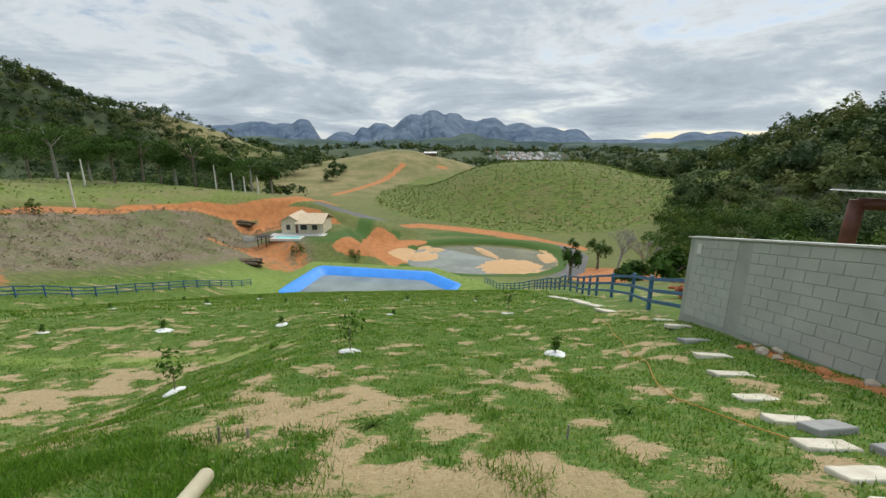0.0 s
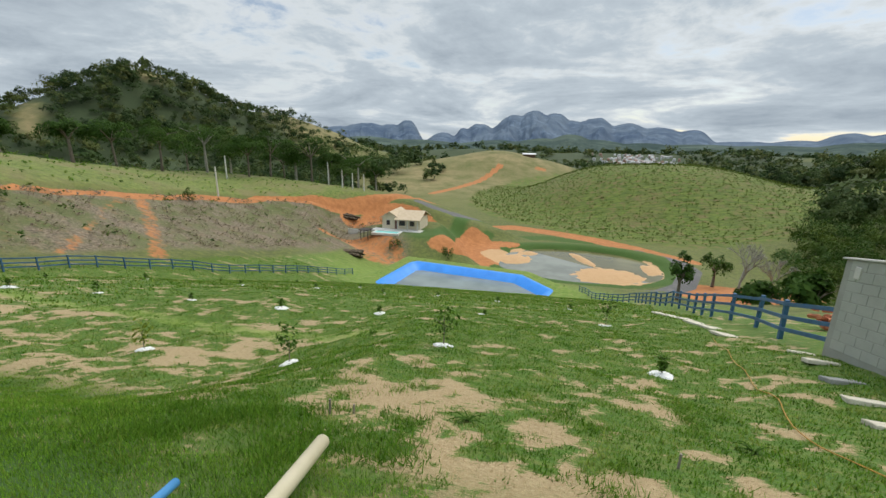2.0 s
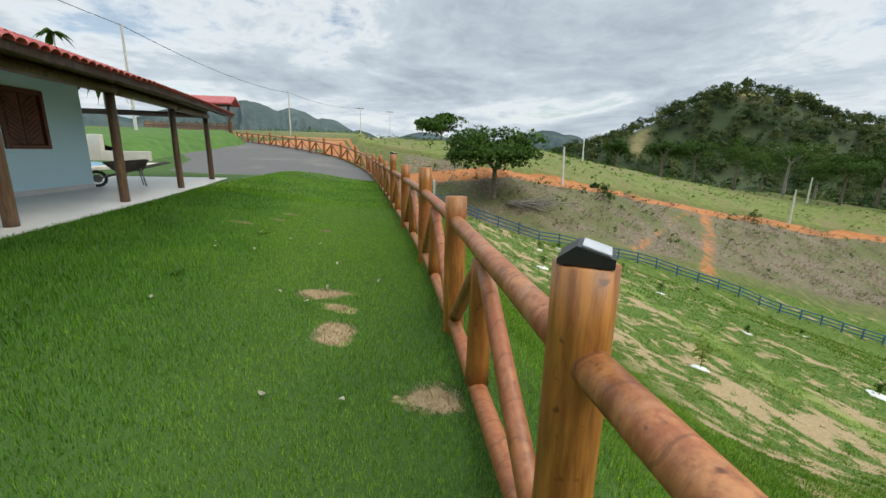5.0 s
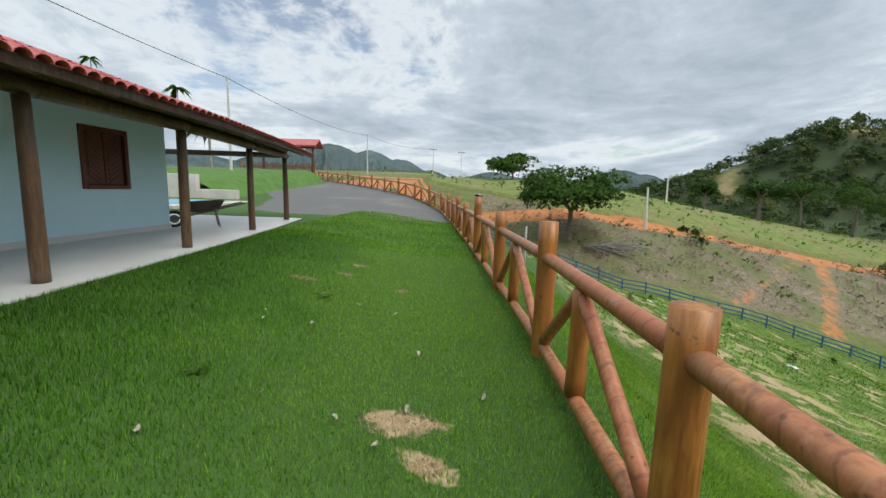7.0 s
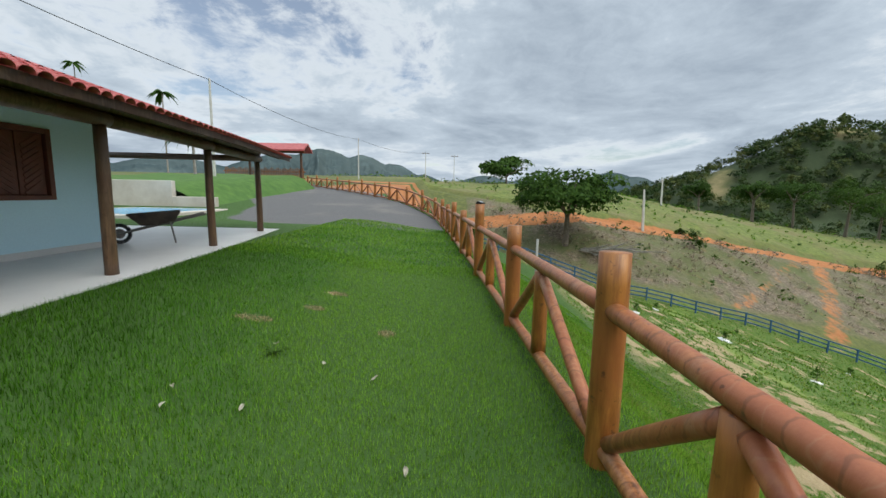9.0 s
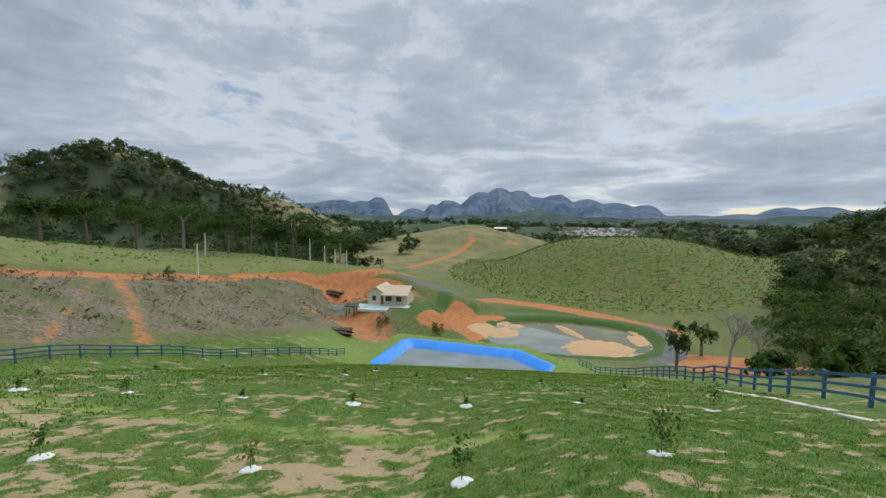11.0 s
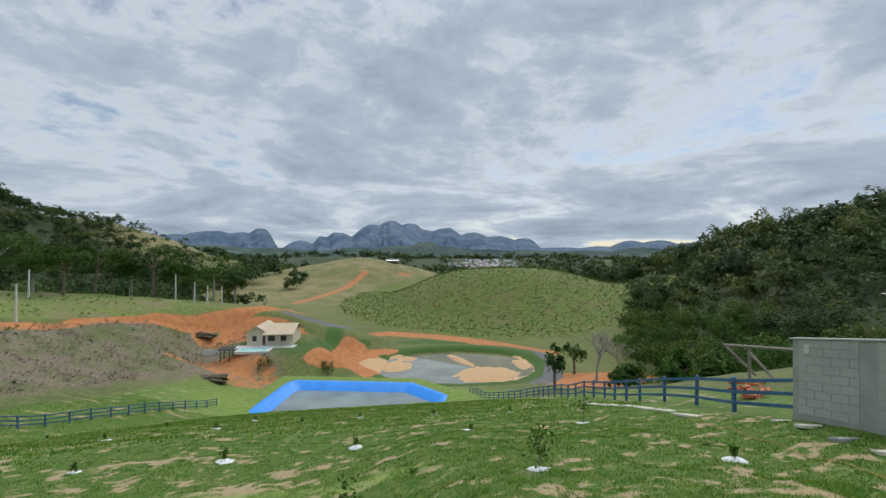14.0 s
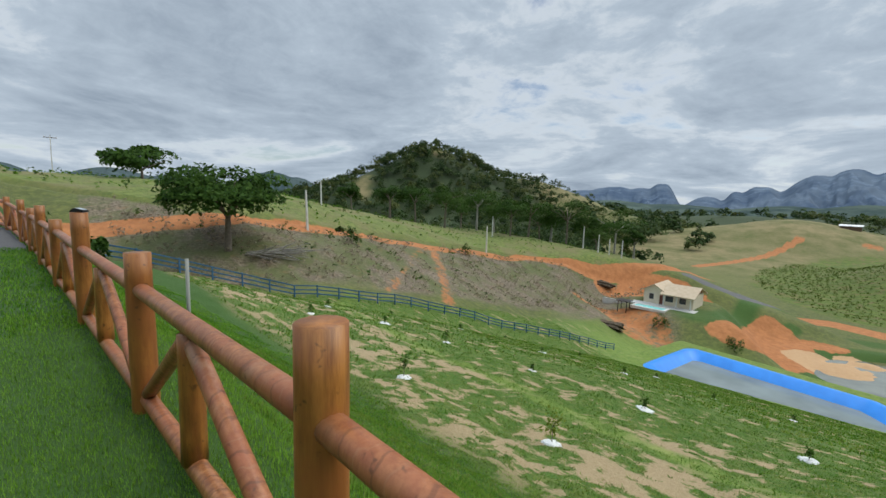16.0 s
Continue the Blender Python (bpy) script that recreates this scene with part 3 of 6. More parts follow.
for i, (x, y) in enumerate(FENCE):
    z = fence_z(i)
    tall = TALL.get(i, 1.06 + 0.14 * (i % 2))
    bm = log(bmesh.new(), (x, y, z - 0.3), (x, y, z + tall), 0.084, 0.079, 16, 8, 0.03, i)
    post = part("post", bm, M_LOG, log_fence, smooth=True)
    if i + 1 < len(FENCE):
        x2, y2 = FENCE[i + 1]
        z2 = fence_z(i + 1)
        a, b = Vector((x, y, z)), Vector((x2, y2, z2))
        up = Vector((0, 0, 1))
        mid = a.lerp(b, 0.54)
        part("top_rail", log(bmesh.new(), a + up * 0.865, b + up * 0.865, 0.054, 0.050, 14, 10, 0.035, 100 + i), M_RAIL, log_fence, smooth=True)
        part("bottom_rail", log(bmesh.new(), a + up * 0.10, b + up * 0.10, 0.052, 0.049, 12, 8, 0.035, 200 + i), M_RAIL, log_fence, smooth=True)
        part("short_post", log(bmesh.new(), mid + up * 0.12, mid + up * 0.82, 0.066, 0.060, 12, 5, 0.03, 300 + i), M_LOG, log_fence, smooth=True)
        part("brace", log(bmesh.new(), a + up * 0.16 + (b - a) * 0.05, mid + up * 0.78 - (b - a) * 0.02, 0.046, 0.043, 12, 6, 0.03, 400 + i), M_RAIL, log_fence, smooth=True)
        part("brace", log(bmesh.new(), b + up * 0.16 - (b - a) * 0.05, mid + up * 0.78 + (b - a) * 0.02, 0.046, 0.043, 12, 6, 0.03, 500 + i), M_RAIL, log_fence, smooth=True)


# ---- block wall at the side of the slope ----
FALL = 0.19


def wall_top(y):
    return -0.74 + FALL * (9.5 - y)


block_wall = thing("wall_side", "grey painted concrete block wall running down the slope", "wall", kind="structure")
bm = bmesh.new()
sec = []
for k in range(12):
    y = 9.5 - k * 1.0
    lo, hi = ground_z(5.9, max(y, 0.5)) - 0.6, wall_top(y)
    sec.append([bm.verts.new(p) for p in ((5.97, y, lo), (6.13, y, lo), (6.13, y, hi), (5.97, y, hi))])
for a, b in zip(sec, sec[1:]):
    for k in range(4):
        bm.faces.new((a[k], a[(k + 1) % 4], b[(k + 1) % 4], b[k]))
bm.faces.new(sec[0][::-1])
bm.faces.new(sec[-1])
bmesh.ops.recalc_face_normals(bm, faces=bm.faces)
part("wall_core", bm, M_JOINT, block_wall)
bm = bmesh.new()
for a, b in ((9.56, -1.5),):
    pts = [(x, y, wall_top(y) + dz) for y in (a, b) for x, dz in ((5.93, 0.004), (6.17, 0.004), (6.17, 0.034), (5.93, 0.034))]
    vs = [bm.verts.new(p) for p in pts]
    for k in range(4):
        bm.faces.new((vs[k], vs[(k + 1) % 4], vs[4 + (k + 1) % 4], vs[4 + k]))
    bm.faces.new(vs[3::-1])
    bm.faces.new(vs[4:])
part("coping", bm, M_COPING, block_wall)
bm = bmesh.new()
y = 9.12
box(bm, (5.935, y - 0.07, wall_top(y) - 0.36), (5.972, y + 0.07, wall_top(y) - 0.14), 0.006)
part("meter_box", bm, M_COPING, block_wall, "small white plastic box")

# ---- lined reservoir ----
reservoir = thing("reservoir", "rain reservoir lined with bright blue plastic sheet", "reservoir", kind="structure")


def outline(corners, grow, radius, n=6):
    """A convex outline grown outwards, with rounded corners."""
    pts = []
    m = len(corners)
    for i in range(m):
        p0, p1, p2 = (Vector(corners[(i + k - 1) % m]) for k in range(3))
        a, b = (p1 - p0).normalized(), (p2 - p1).normalized()
        na, nb = Vector((a.y, -a.x)), Vector((b.y, -b.x))
        turn = math.atan2(a.x * b.y - a.y * b.x, a.dot(b))
        c = p1 - (na + nb) / (1 + na.dot(nb)) * (radius - grow)
        s = math.atan2(na.y, na.x)
        for k in range(n + 1):
            t = s + turn * k / n
            pts.append((c.x + radius * math.cos(t), c.y + radius * math.sin(t)))
    return pts


bm = bmesh.new()
rings = []
for grow, z in ((1.0, RIM - 0.03), (0.5, RIM + 0.10), (0.05, RIM + 0.06), (-1.9, RIM - 1.9)):
    rings.append([bm.verts.new((x, y, z + 0.03 * math.sin(x * 2.1 + y))) for x, y in outline(POOL, grow, 1.4 if grow >= 0 else 0.8)])
for a, b in zip(rings, rings[1:]):
    for k in range(len(a)):
        bm.faces.new((a[k], a[(k + 1) % len(a)], b[(k + 1) % len(b)], b[k]))
part("liner", bm, M_LINER, reservoir, smooth=True)
bm = bmesh.new()
bm.faces.new([bm.verts.new((x, y, RIM - 1.05)) for x, y in outline(POOL, -0.9, 0.9)])
part("water", bm, M_WATER, reservoir, "still grey-green water")

def pond_water(name, label, material, spans):
    """A flat sheet of water over part of the pond's outline: angles from the first to the second, to a chord."""
    bm = bmesh.new()
    n = 40
    a0, a1 = spans
    bm.faces.new([bm.verts.new((POND[0] + POND[2] * 1.02 * math.cos(a0 + (a1 - a0) * k / n), POND[1] + POND[3] * 1.02 * math.sin(a0 + (a1 - a0) * k / n), POND_Z)) for k in range(n + 1)])
    ob = new(name, bpy.data.meshes.new(name))
    bm.to_mesh(ob.data)
    bm.free()
    ob.data.materials.append(material)
    return tagged(ob, label, "pond", kind="structure")


pond_water("water_pond", "milky grey fish pond between sandy banks", M_MILKY, (2.25, 5.55))
pond_water("water_shallow", "shallow brown-green water behind a sandbar", M_POND, (-0.73, 2.25))

# ---- farmhouse ----
house = thing("farmhouse", "pale blue farmhouse with a red tiled porch on log posts", "house")
HX0, HX1, WY, FZ = -11.35, 7.0, -6.62, 0.30


def opening_wall(bm, x0, x1, y, z0, z1, thick, ax, bx, az, bz):
    """A wall along x with one rectangular opening."""
    box(bm, (x0, y - thick, z0), (ax, y, z1))
    box(bm, (bx, y - thick, z0), (x1, y, z1))
    box(bm, (ax, y - thick, z0), (bx, y, az))
    box(bm, (ax, y - thick, bz), (bx, y, z1))


bm = bmesh.new()
opening_wall(bm, HX0, HX1, WY, FZ - 0.4, 2.96, 0.18, -10.27, -9.40, 1.20, 2.14)
box(bm, (HX0, -13.4, FZ - 0.4), (HX0 + 0.18, WY - 0.18, 3.05))
box(bm, (HX1 - 0.18, -13.4, FZ - 0.4), (HX1, WY - 0.18, 3.05))
box(bm, (HX0 + 0.18, -13.4, FZ - 0.4), (HX1 - 0.18, -13.22, 3.05))
part("wall", bm, M_WALLBLUE, house)
shutter = part("shutter_window", box(bmesh.new(), (-10.30, WY - 0.10, 1.17), (-9.37, WY - 0.06, 2.17)), M_SHUTTER, house, "closed dark red wooden shutters")
for lo, hi in (((-10.33, WY - 0.05, 1.14), (-10.25, WY + 0.03, 2.20)), ((-9.42, WY - 0.05, 1.14), (-9.34, WY + 0.03, 2.20)), ((-10.25, WY - 0.05, 2.12), (-9.42, WY + 0.03, 2.20)), ((-10.25, WY - 0.05, 1.14), (-9.42, WY + 0.035, 1.21))):
    part("window_frame", box(bmesh.new(), lo, hi, 0.006), M_SHUTTER, shutter)
for c in (-10.04, -9.63):
    part("shutter_leaf", box(bmesh.new(), (c - 0.197, WY - 0.055, 1.215), (c + 0.197, WY - 0.02, 2.115), 0.008), M_SHUTTER, shutter)
    for k in range(9):
        z = 1.30 + k * 0.085
        m = Matrix.Translation((c, WY - 0.012, z + 0.02)) @ Matrix.Rotation(0.6 if c < -9.8 else -0.6, 4, "Y")
        part("slat", box(bmesh.new(), (-0.16, -0.008, -0.030), (0.16, 0.006, 0.030), 0.004, m), M_SHUTTER, shutter)
# porch floor follows the line of the posts
bm = bmesh.new()
edge_pts = [(7.0, -4.0), (-6.0, -4.05), (-8.9, -4.28), (-11.7, -4.62), (-15.2, -5.2), (-15.3, -9.5), (7.0, -9.5)]
lo = [bm.verts.new((x, y, -0.25)) for x, y in edge_pts]
hi = [bm.verts.new((x, y, FZ)) for x, y in edge_pts]
bm.faces.new(hi[::-1])
for k in range(len(lo)):
    j = (k + 1) % len(lo)
    bm.faces.new((lo[k], hi[k], hi[j], lo[j]))
bmesh.ops.recalc_face_normals(bm, faces=bm.faces)
part("porch_floor", bm, M_FLOORWHITE, house, "pale glossy porch floor")
bm = bmesh.new()
box(bm, (HX0 - 0.02, WY + 0.002, FZ), (HX1, WY + 0.012, FZ + 0.10))
part("skirting", bm, M_FLOORWHITE, house)
POSTS = [(4.0, -4.32), (1.4, -4.34), (-1.2, -4.36), (-3.8, -4.38), (-6.45, -4.40), (-8.85, -4.56), (-11.55, -4.90), (-14.46, -5.37)]
EAVE = 2.06
for i, (x, y) in enumerate(POSTS):
    part("porch_post", log(bmesh.new(), (x, y, FZ - 0.02), (x + 0.02, y, EAVE), 0.074, 0.064, 14, 9, 0.07, 700 + i), M_DARKLOG, house, smooth=True)
for (x, y), (x2, y2) in zip(POSTS, POSTS[1:]):
    part("porch_beam", log(bmesh.new(), (x + 0.1, y, EAVE + 0.07), (x2 - 0.1, y2, EAVE + 0.07), 0.085, 0.085, 12, 5, 0.03, int(x * 7)), M_DARKLOG, house, smooth=True)
    part("wall_plate", log(bmesh.new(), (x + 0.1, y - 0.02, EAVE + 0.23), (x2 - 0.1, y2 - 0.02, EAVE + 0.23), 0.08, 0.08, 12, 5, 0.03, int(x * 5)), M_DARKLOG, house, smooth=True)
part("porch_beam", log(bmesh.new(), (-14.4, -5.4, EAVE + 0.07), (-14.4, -12.0, EAVE + 0.12), 0.075, 0.075, 12, 5, 0.03, 9), M_DARKLOG, house, smooth=True)
part("porch_post", log(bmesh.new(), (-14.4, -11.9, FZ), (-14.4, -11.9, EAVE), 0.10, 0.09, 12, 6, 0.05, 77), M_DARKLOG, house, smooth=True)
# roof: a slope of clay tiles above rafters
SLOPE = 0.33
EX = [(8.0, -3.78), (-6.0, -3.82), (-9.0, -4.00), (-12.0, -4.38), (-15.6, -5.0)]


def eave_y(x):
    return float(np.interp(-x, [-p[0] for p in EX], [p[1] for p in EX]))


def roof_z(x, y):
    return EAVE + 0.13 + SLOPE * (eave_y(x) - y)


for k in range(26):
    x = 6.8 - k * 0.86
    y0, y1 = eave_y(x) - 0.04, -9.6
    part("rafter", log(bmesh.new(), (x, y0, roof_z(x, y0) - 0.02), (x, y1, roof_z(x, y1) - 0.02), 0.05, 0.045, 8, 3, 0.03, 800 + k), M_DARKLOG, house, smooth=True)
bm = bmesh.new()
cols = [8.0 - 0.5 * k for k in range(48)]
top = [(bm.verts.new((x, eave_y(x) + 0.01, roof_z(x, eave_y(x)) + 0.05)), bm.verts.new((x, -10.0, roof_z(x, -10.0) + 0.05))) for x in cols]
bot = [(bm.verts.new((x, eave_y(x) + 0.01, roof_z(x, eave_y(x)) + 0.03)), bm.verts.new((x, -10.0, roof_z(x, -10.0) + 0.03))) for x in cols]
for k in range(len(cols) - 1):
    bm.faces.new((top[k][0], top[k][1], top[k + 1][1], top[k + 1][0]))
    bm.faces.new((bot[k][0], bot[k + 1][0], bot[k + 1][1], bot[k][1]))
    bm.faces.new((top[k][0], top[k + 1][0], bot[k + 1][0], bot[k][0]))
roof = part("roof", bm, M_DARKLOG, house, "red clay tile roof on dark battens")
bm = bmesh.new()
for k in range(len(EX) - 1):
    (ax, ay), (bx, by) = EX[k], EX[k + 1]
    v = [bm.verts.new((x, y + 0.02, roof_z(x, y) + dz)) for x, y, dz in ((ax, ay, -0.05), (bx, by, -0.05), (bx, by, 0.05), (ax, ay, 0.05))]
    bm.faces.new(v)
bmesh.ops.solidify(bm, geom=bm.faces[:], thickness=0.025)
part("fascia", bm, M_DARKLOG, house)


def tile_mesh():
    """One half-round clay tile, 0.42 m long, tapered, lying up the slope."""
    bm = bmesh.new()
    n = 6
    outer, inner = [], []
    for t, r in ((0.0, 0.082), (1.0, 0.068)):
        outer.append([bm.verts.new((math.cos(math.pi * k / n) * r, -t * 0.42, math.sin(math.pi * k / n) * r * 0.78)) for k in range(n + 1)])
        inner.append([bm.verts.new((math.cos(math.pi * k / n) * (r - 0.012), -t * 0.42, math.sin(math.pi * k / n) * (r - 0.012) * 0.78)) for k in range(n + 1)])
    for k in range(n):
        bm.faces.new((outer[0][k], outer[0][k + 1], outer[1][k + 1], outer[1][k]))
        bm.faces.new((inner[0][k + 1], inner[0][k], inner[1][k], inner[1][k + 1]))
        bm.faces.new((outer[0][k + 1], outer[0][k], inner[0][k], inner[0][k + 1]))
    me = bpy.data.meshes.new("tile")
    for f in bm.faces:
        f.smooth = True
    bm.to_mesh(me)
    bm.free()
    me.materials.append(M_ROOFTILE)
    return me


# ---- blue rail fences below the garden ----
def rail_fence(name, label, line, spacing, tall, rails=3):
    fence = thing(name, label, "fence")
    pts = []
    for (ax, ay), (bx, by) in zip(line, line[1:]):
        n = max(1, round(math.hypot(bx - ax, by - ay) / spacing))
        pts += [(ax + (bx - ax) * k / n, ay + (by - ay) * k / n) for k in range(n)]
    pts.append(line[-1])
    places = [Vector((x, y, ground_z(x, y))) for x, y in pts]
    for i, p in enumerate(places):
        rr = random.Random(i)
        m = Matrix.Translation(p) @ Matrix.Rotation(rr.uniform(-0.03, 0.03), 4, "Y")
        part("post", box(bmesh.new(), (-0.05, -0.05, -0.3), (0.05, 0.05, tall + rr.uniform(-0.03, 0.04)), 0.008, m), M_BLUEFENCE, fence)
        if i + 1 < len(places):
            d = places[i + 1] - p
            for k in range(rails):
                h = tall * (0.92 - 0.32 * k)
                m = Matrix.Translation(p + Vector((0, 0, h + rr.uniform(-0.015, 0.015)))) @ d.to_track_quat("X", "Z").to_matrix().to_4x4()
                part("rail", box(bmesh.new(), (-0.04, 0.052, -0.05), (d.length + 0.04, 0.082, 0.05), 0.005, m), M_BLUEFENCE, fence)
    return fence


rail_fence("blue_fence", "weathered blue wooden rail fence at the foot of the orchard", [(-37.5, -1.0), (-37.5, 6), (-37.2, 16), (-36.6, 26), (-34, 38), (-31.5, 50), (-29.5, 60)], 2.1, 1.05)
rail_fence("blue_fence", "blue painted wooden rail fence beside the stone steps", [(6.25, 9.65), (6.55, 12.0), (7.2, 14.5), (7.7, 19), (8.5, 24), (9.4, 33), (10.4, 43), (9.0, 56), (7.5, 67)], 2.0, 1.08)


# ---- stepping stones beside the wall ----
M_STONE = plain("pale_flagstone", (0.52, 0.47, 0.37), (0.72, 0.67, 0.56), 0.85, 5, 0, 0.4, 60)
M_SLATE = plain("grey_flagstone", (0.26, 0.26, 0.25), (0.36, 0.36, 0.34), 0.85, 5, 0, 0.4, 60)


def slab(x, y, w, d, turn, material, label, seed, lift=0.022, group="stepping stones"):
    rr = random.Random(seed)
    pts = []
    for cx, cy in ((-1, -1), (-0.3, -1.05), (0.4, -0.97), (1, -1), (1.02, 0), (1, 1), (0.2, 1.04), (-0.5, 0.96), (-1, 1), (-1.03, 0.1)):
        pts.append(((cx + rr.uniform(-0.06, 0.06)) * w / 2, (cy + rr.uniform(-0.08, 0.08)) * d / 2))
    bm = bmesh.new()
    lo = [bm.verts.new((u, v, -0.06)) for u, v in pts]
    md = [bm.verts.new((u, v, 0.0)) for u, v in pts]
    hi = [bm.verts.new((u * 0.97, v * 0.95, 0.012 + rr.uniform(-0.002, 0.002))) for u, v in pts]
    bm.faces.new(hi)
    for a, b in ((lo, md), (md, hi)):
        for k in range(len(pts)):
            j = (k + 1) % len(pts)
            bm.faces.new((a[k], a[j], b[j], b[k]))
    me = bpy.data.meshes.new("stepping_stone")
    bm.to_mesh(me)
    bm.free()
    me.materials.append(material)
    ob = new("stepping_stone", me)
    ob.matrix_world = pose(x, y, ground_z(x, y) + lift, -16, 2, turn)
    return tagged(ob, label, "stone", group)


for i, (x, y, w, d) in enumerate(((5.55, 9.4, 0.42, 0.26), (5.4, 8.6, 0.5, 0.24), (5.15, 7.6, 0.55, 0.24), (4.75, 6.5, 0.56, 0.24), (4.35, 5.5, 0.55, 0.22), (4.05, 4.65, 0.52, 0.22), (3.75, 3.85, 0.5, 0.22), (3.5, 3.25, 0.48, 0.20), (3.3, 2.75, 0.45, 0.20), (3.15, 2.3, 0.45, 0.20))):
    slab(x, y, w, d, -4 + 3 * (i % 3), M_SLATE if i in (2,) else M_STONE, "grey rough flagstone set in grass" if i == 2 else "pale rough flagstone set in grass", 40 + i)
for i, (x, y) in enumerate(((3.85, 3.6), (4.0, 3.1))):
    slab(x, y, 0.42, 0.22, 8, M_SLATE, "loose grey flagstone beside the steps", 60 + i, 0.06)
for i in range(7):
    t = i / 6
    slab(6.15 - 0.45 * t + 0.1 * (i % 2), 20.6 - 7.6 * t, 0.42, 1.2, 3, M_STONE, "pale flat slab in a garden path", 80 + i, 0.035, "path slabs")

# hose lying down the slope
M_HOSE = plain("yellow_hose", (0.42, 0.20, 0.03), (0.52, 0.27, 0.05), 0.5, 9)
cu = bpy.data.curves.new("garden_hose", "CURVE")
cu.dimensions, cu.bevel_depth, cu.bevel_resolution = "3D", 0.007, 3
sp = cu.splines.new("POLY")
hp = []
for k in range(40):
    t = k / 39
    x = 3.3 - 0.35 * math.sin(min(t * 9, 3.14)) + 0.9 * t ** 1.2 + 1.2 * max(t - 0.45, 0)
    y = 3.3 + 8.4 * t
    hp.append((x, y, ground_z(x, y) + 0.03))
sp.points.add(len(hp) - 1)
for p, c in zip(sp.points, hp):
    p.co = (*c, 1)
cu.materials.append(M_HOSE)
tagged(new("garden_hose", cu), "thin yellow hose lying across the grass", "hose")


# rubble left along the foot of the wall
M_RUBBLE = plain("broken_mortar", (0.34, 0.27, 0.20), (0.48, 0.42, 0.34), 0.95, 8, 0, 0.5)
M_CLAY = plain("broken_clay", (0.40, 0.15, 0.06), (0.50, 0.21, 0.09), 0.95, 8, 0, 0.5)
rr = random.Random(15)
for k in range(26):
    x, y = 5.72 + rr.uniform(-0.22, 0.12), rr.uniform(2.2, 7.2)
    s = rr.uniform(0.05, 0.13)
    bm = bmesh.new()
    bmesh.ops.create_icosphere(bm, subdivisions=1, radius=s)
    for v in bm.verts:
        v.co *= rr.uniform(0.7, 1.25)
        v.co.z *= 0.65
    me = bpy.data.meshes.new("rubble")
    bm.to_mesh(me)
    bm.free()
    me.materials.append(M_CLAY if k % 3 == 0 else M_RUBBLE)
    ob = new("rubble", me)
    ob.location = (x, y, ground_z(x, y) + s * 0.25)
    tagged(ob, "broken lump of clay beside the block wall" if k % 3 == 0 else "broken lump of mortar beside the block wall", "rubble", "rubble lumps")

# ---- pipes below the fence ----
def pipe(name, a, b, r, material, label):
    bm = bmesh.new()
    a, b = Vector(a), Vector(b)
    q = (b - a).to_track_quat("Z", "Y")
    n = 20
    rings = []
    for base, rad in ((a, r), (b, r), (b, r - 0.006), (b - (b - a).normalized() * 0.15, r - 0.006)):
        rings.append([bm.verts.new(base + q @ Vector((math.cos(6.2832 * k / n) * rad, math.sin(6.2832 * k / n) * rad, 0))) for k in range(n)])
    for s, e2 in zip(rings, rings[1:]):
        for k in range(n):
            bm.faces.new((s[k], s[(k + 1) % n], e2[(k + 1) % n], e2[k]))
    bm.faces.new(rings[-1])
    me = bpy.data.meshes.new(name)
    for f in bm.faces:
        f.smooth = len(f.verts) == 4
    bm.to_mesh(me)
    bm.free()
    me.materials.append(material)
    return tagged(new(name, me), label, "pipe")


M_PVC = plain("cream_pvc", (0.62, 0.56, 0.40), (0.68, 0.62, 0.46), 0.4, 3, 0, 0.03)
M_PVCBLUE = plain("blue_pvc", (0.05, 0.25, 0.55), (0.09, 0.32, 0.62), 0.45, 5, 0, 0.03)
pipe("drain_pipe", (-1.16, 1.28, -0.42), (-1.32, 2.38, -0.71), 0.05, M_PVC, "cream plastic drain pipe sticking out of the bank")
pipe("water_pipe", (-1.715, 1.40, -0.42), (-1.75, 1.64, -0.46), 0.025, M_PVCBLUE, "short blue plastic pipe in the bank")

# ---- solar lamps on fence posts ----
M_PANEL = plain("solar_panel", (0.45, 0.48, 0.50), (0.60, 0.63, 0.65), 0.2, 8)


def solar_lamp(x, y, z, turn):
    lamp = thing("solar_lamp", "small black solar lamp on a fence post", "lamp", (0, 0, 0), "solar lamps")
    bm = bmesh.new()
    prof = ((-0.085, 0.0), (0.085, 0.0), (0.085, 0.018), (0.03, 0.062), (-0.085, 0.03))
    sides = [[bm.verts.new((s, u, v)) for u, v in prof] for s in (-0.075, 0.075)]
    bm.faces.new(sides[0])
    bm.faces.new(sides[1][::-1])
    for k in range(5):
        j = (k + 1) % 5
        bm.faces.new((sides[0][k], sides[1][k], sides[1][j], sides[0][j]))
    bmesh.ops.recalc_face_normals(bm, faces=bm.faces)
    part("housing", bm, M_BLACK, lamp)
    an = math.atan2(0.032, 0.115)
    m = Matrix.Translation((0, -0.028, 0.048)) @ Matrix.Rotation(an, 4, "X")
    part("solar_cell", box(bmesh.new(), (-0.062, -0.045, 0), (0.062, 0.045, 0.005), 0.0, m), M_PANEL, lamp, "pale glassy solar cell")
    lamp.matrix_world = pose(x, y, z, 0, 0, turn) @ Matrix.Diagonal((0.74, 0.74, 0.74, 1))
    return lamp


for i in (3, 7):
    x, y = FENCE[i]
    solar_lamp(x, y, fence_z(i) + TALL[i] + 0.004, 150)


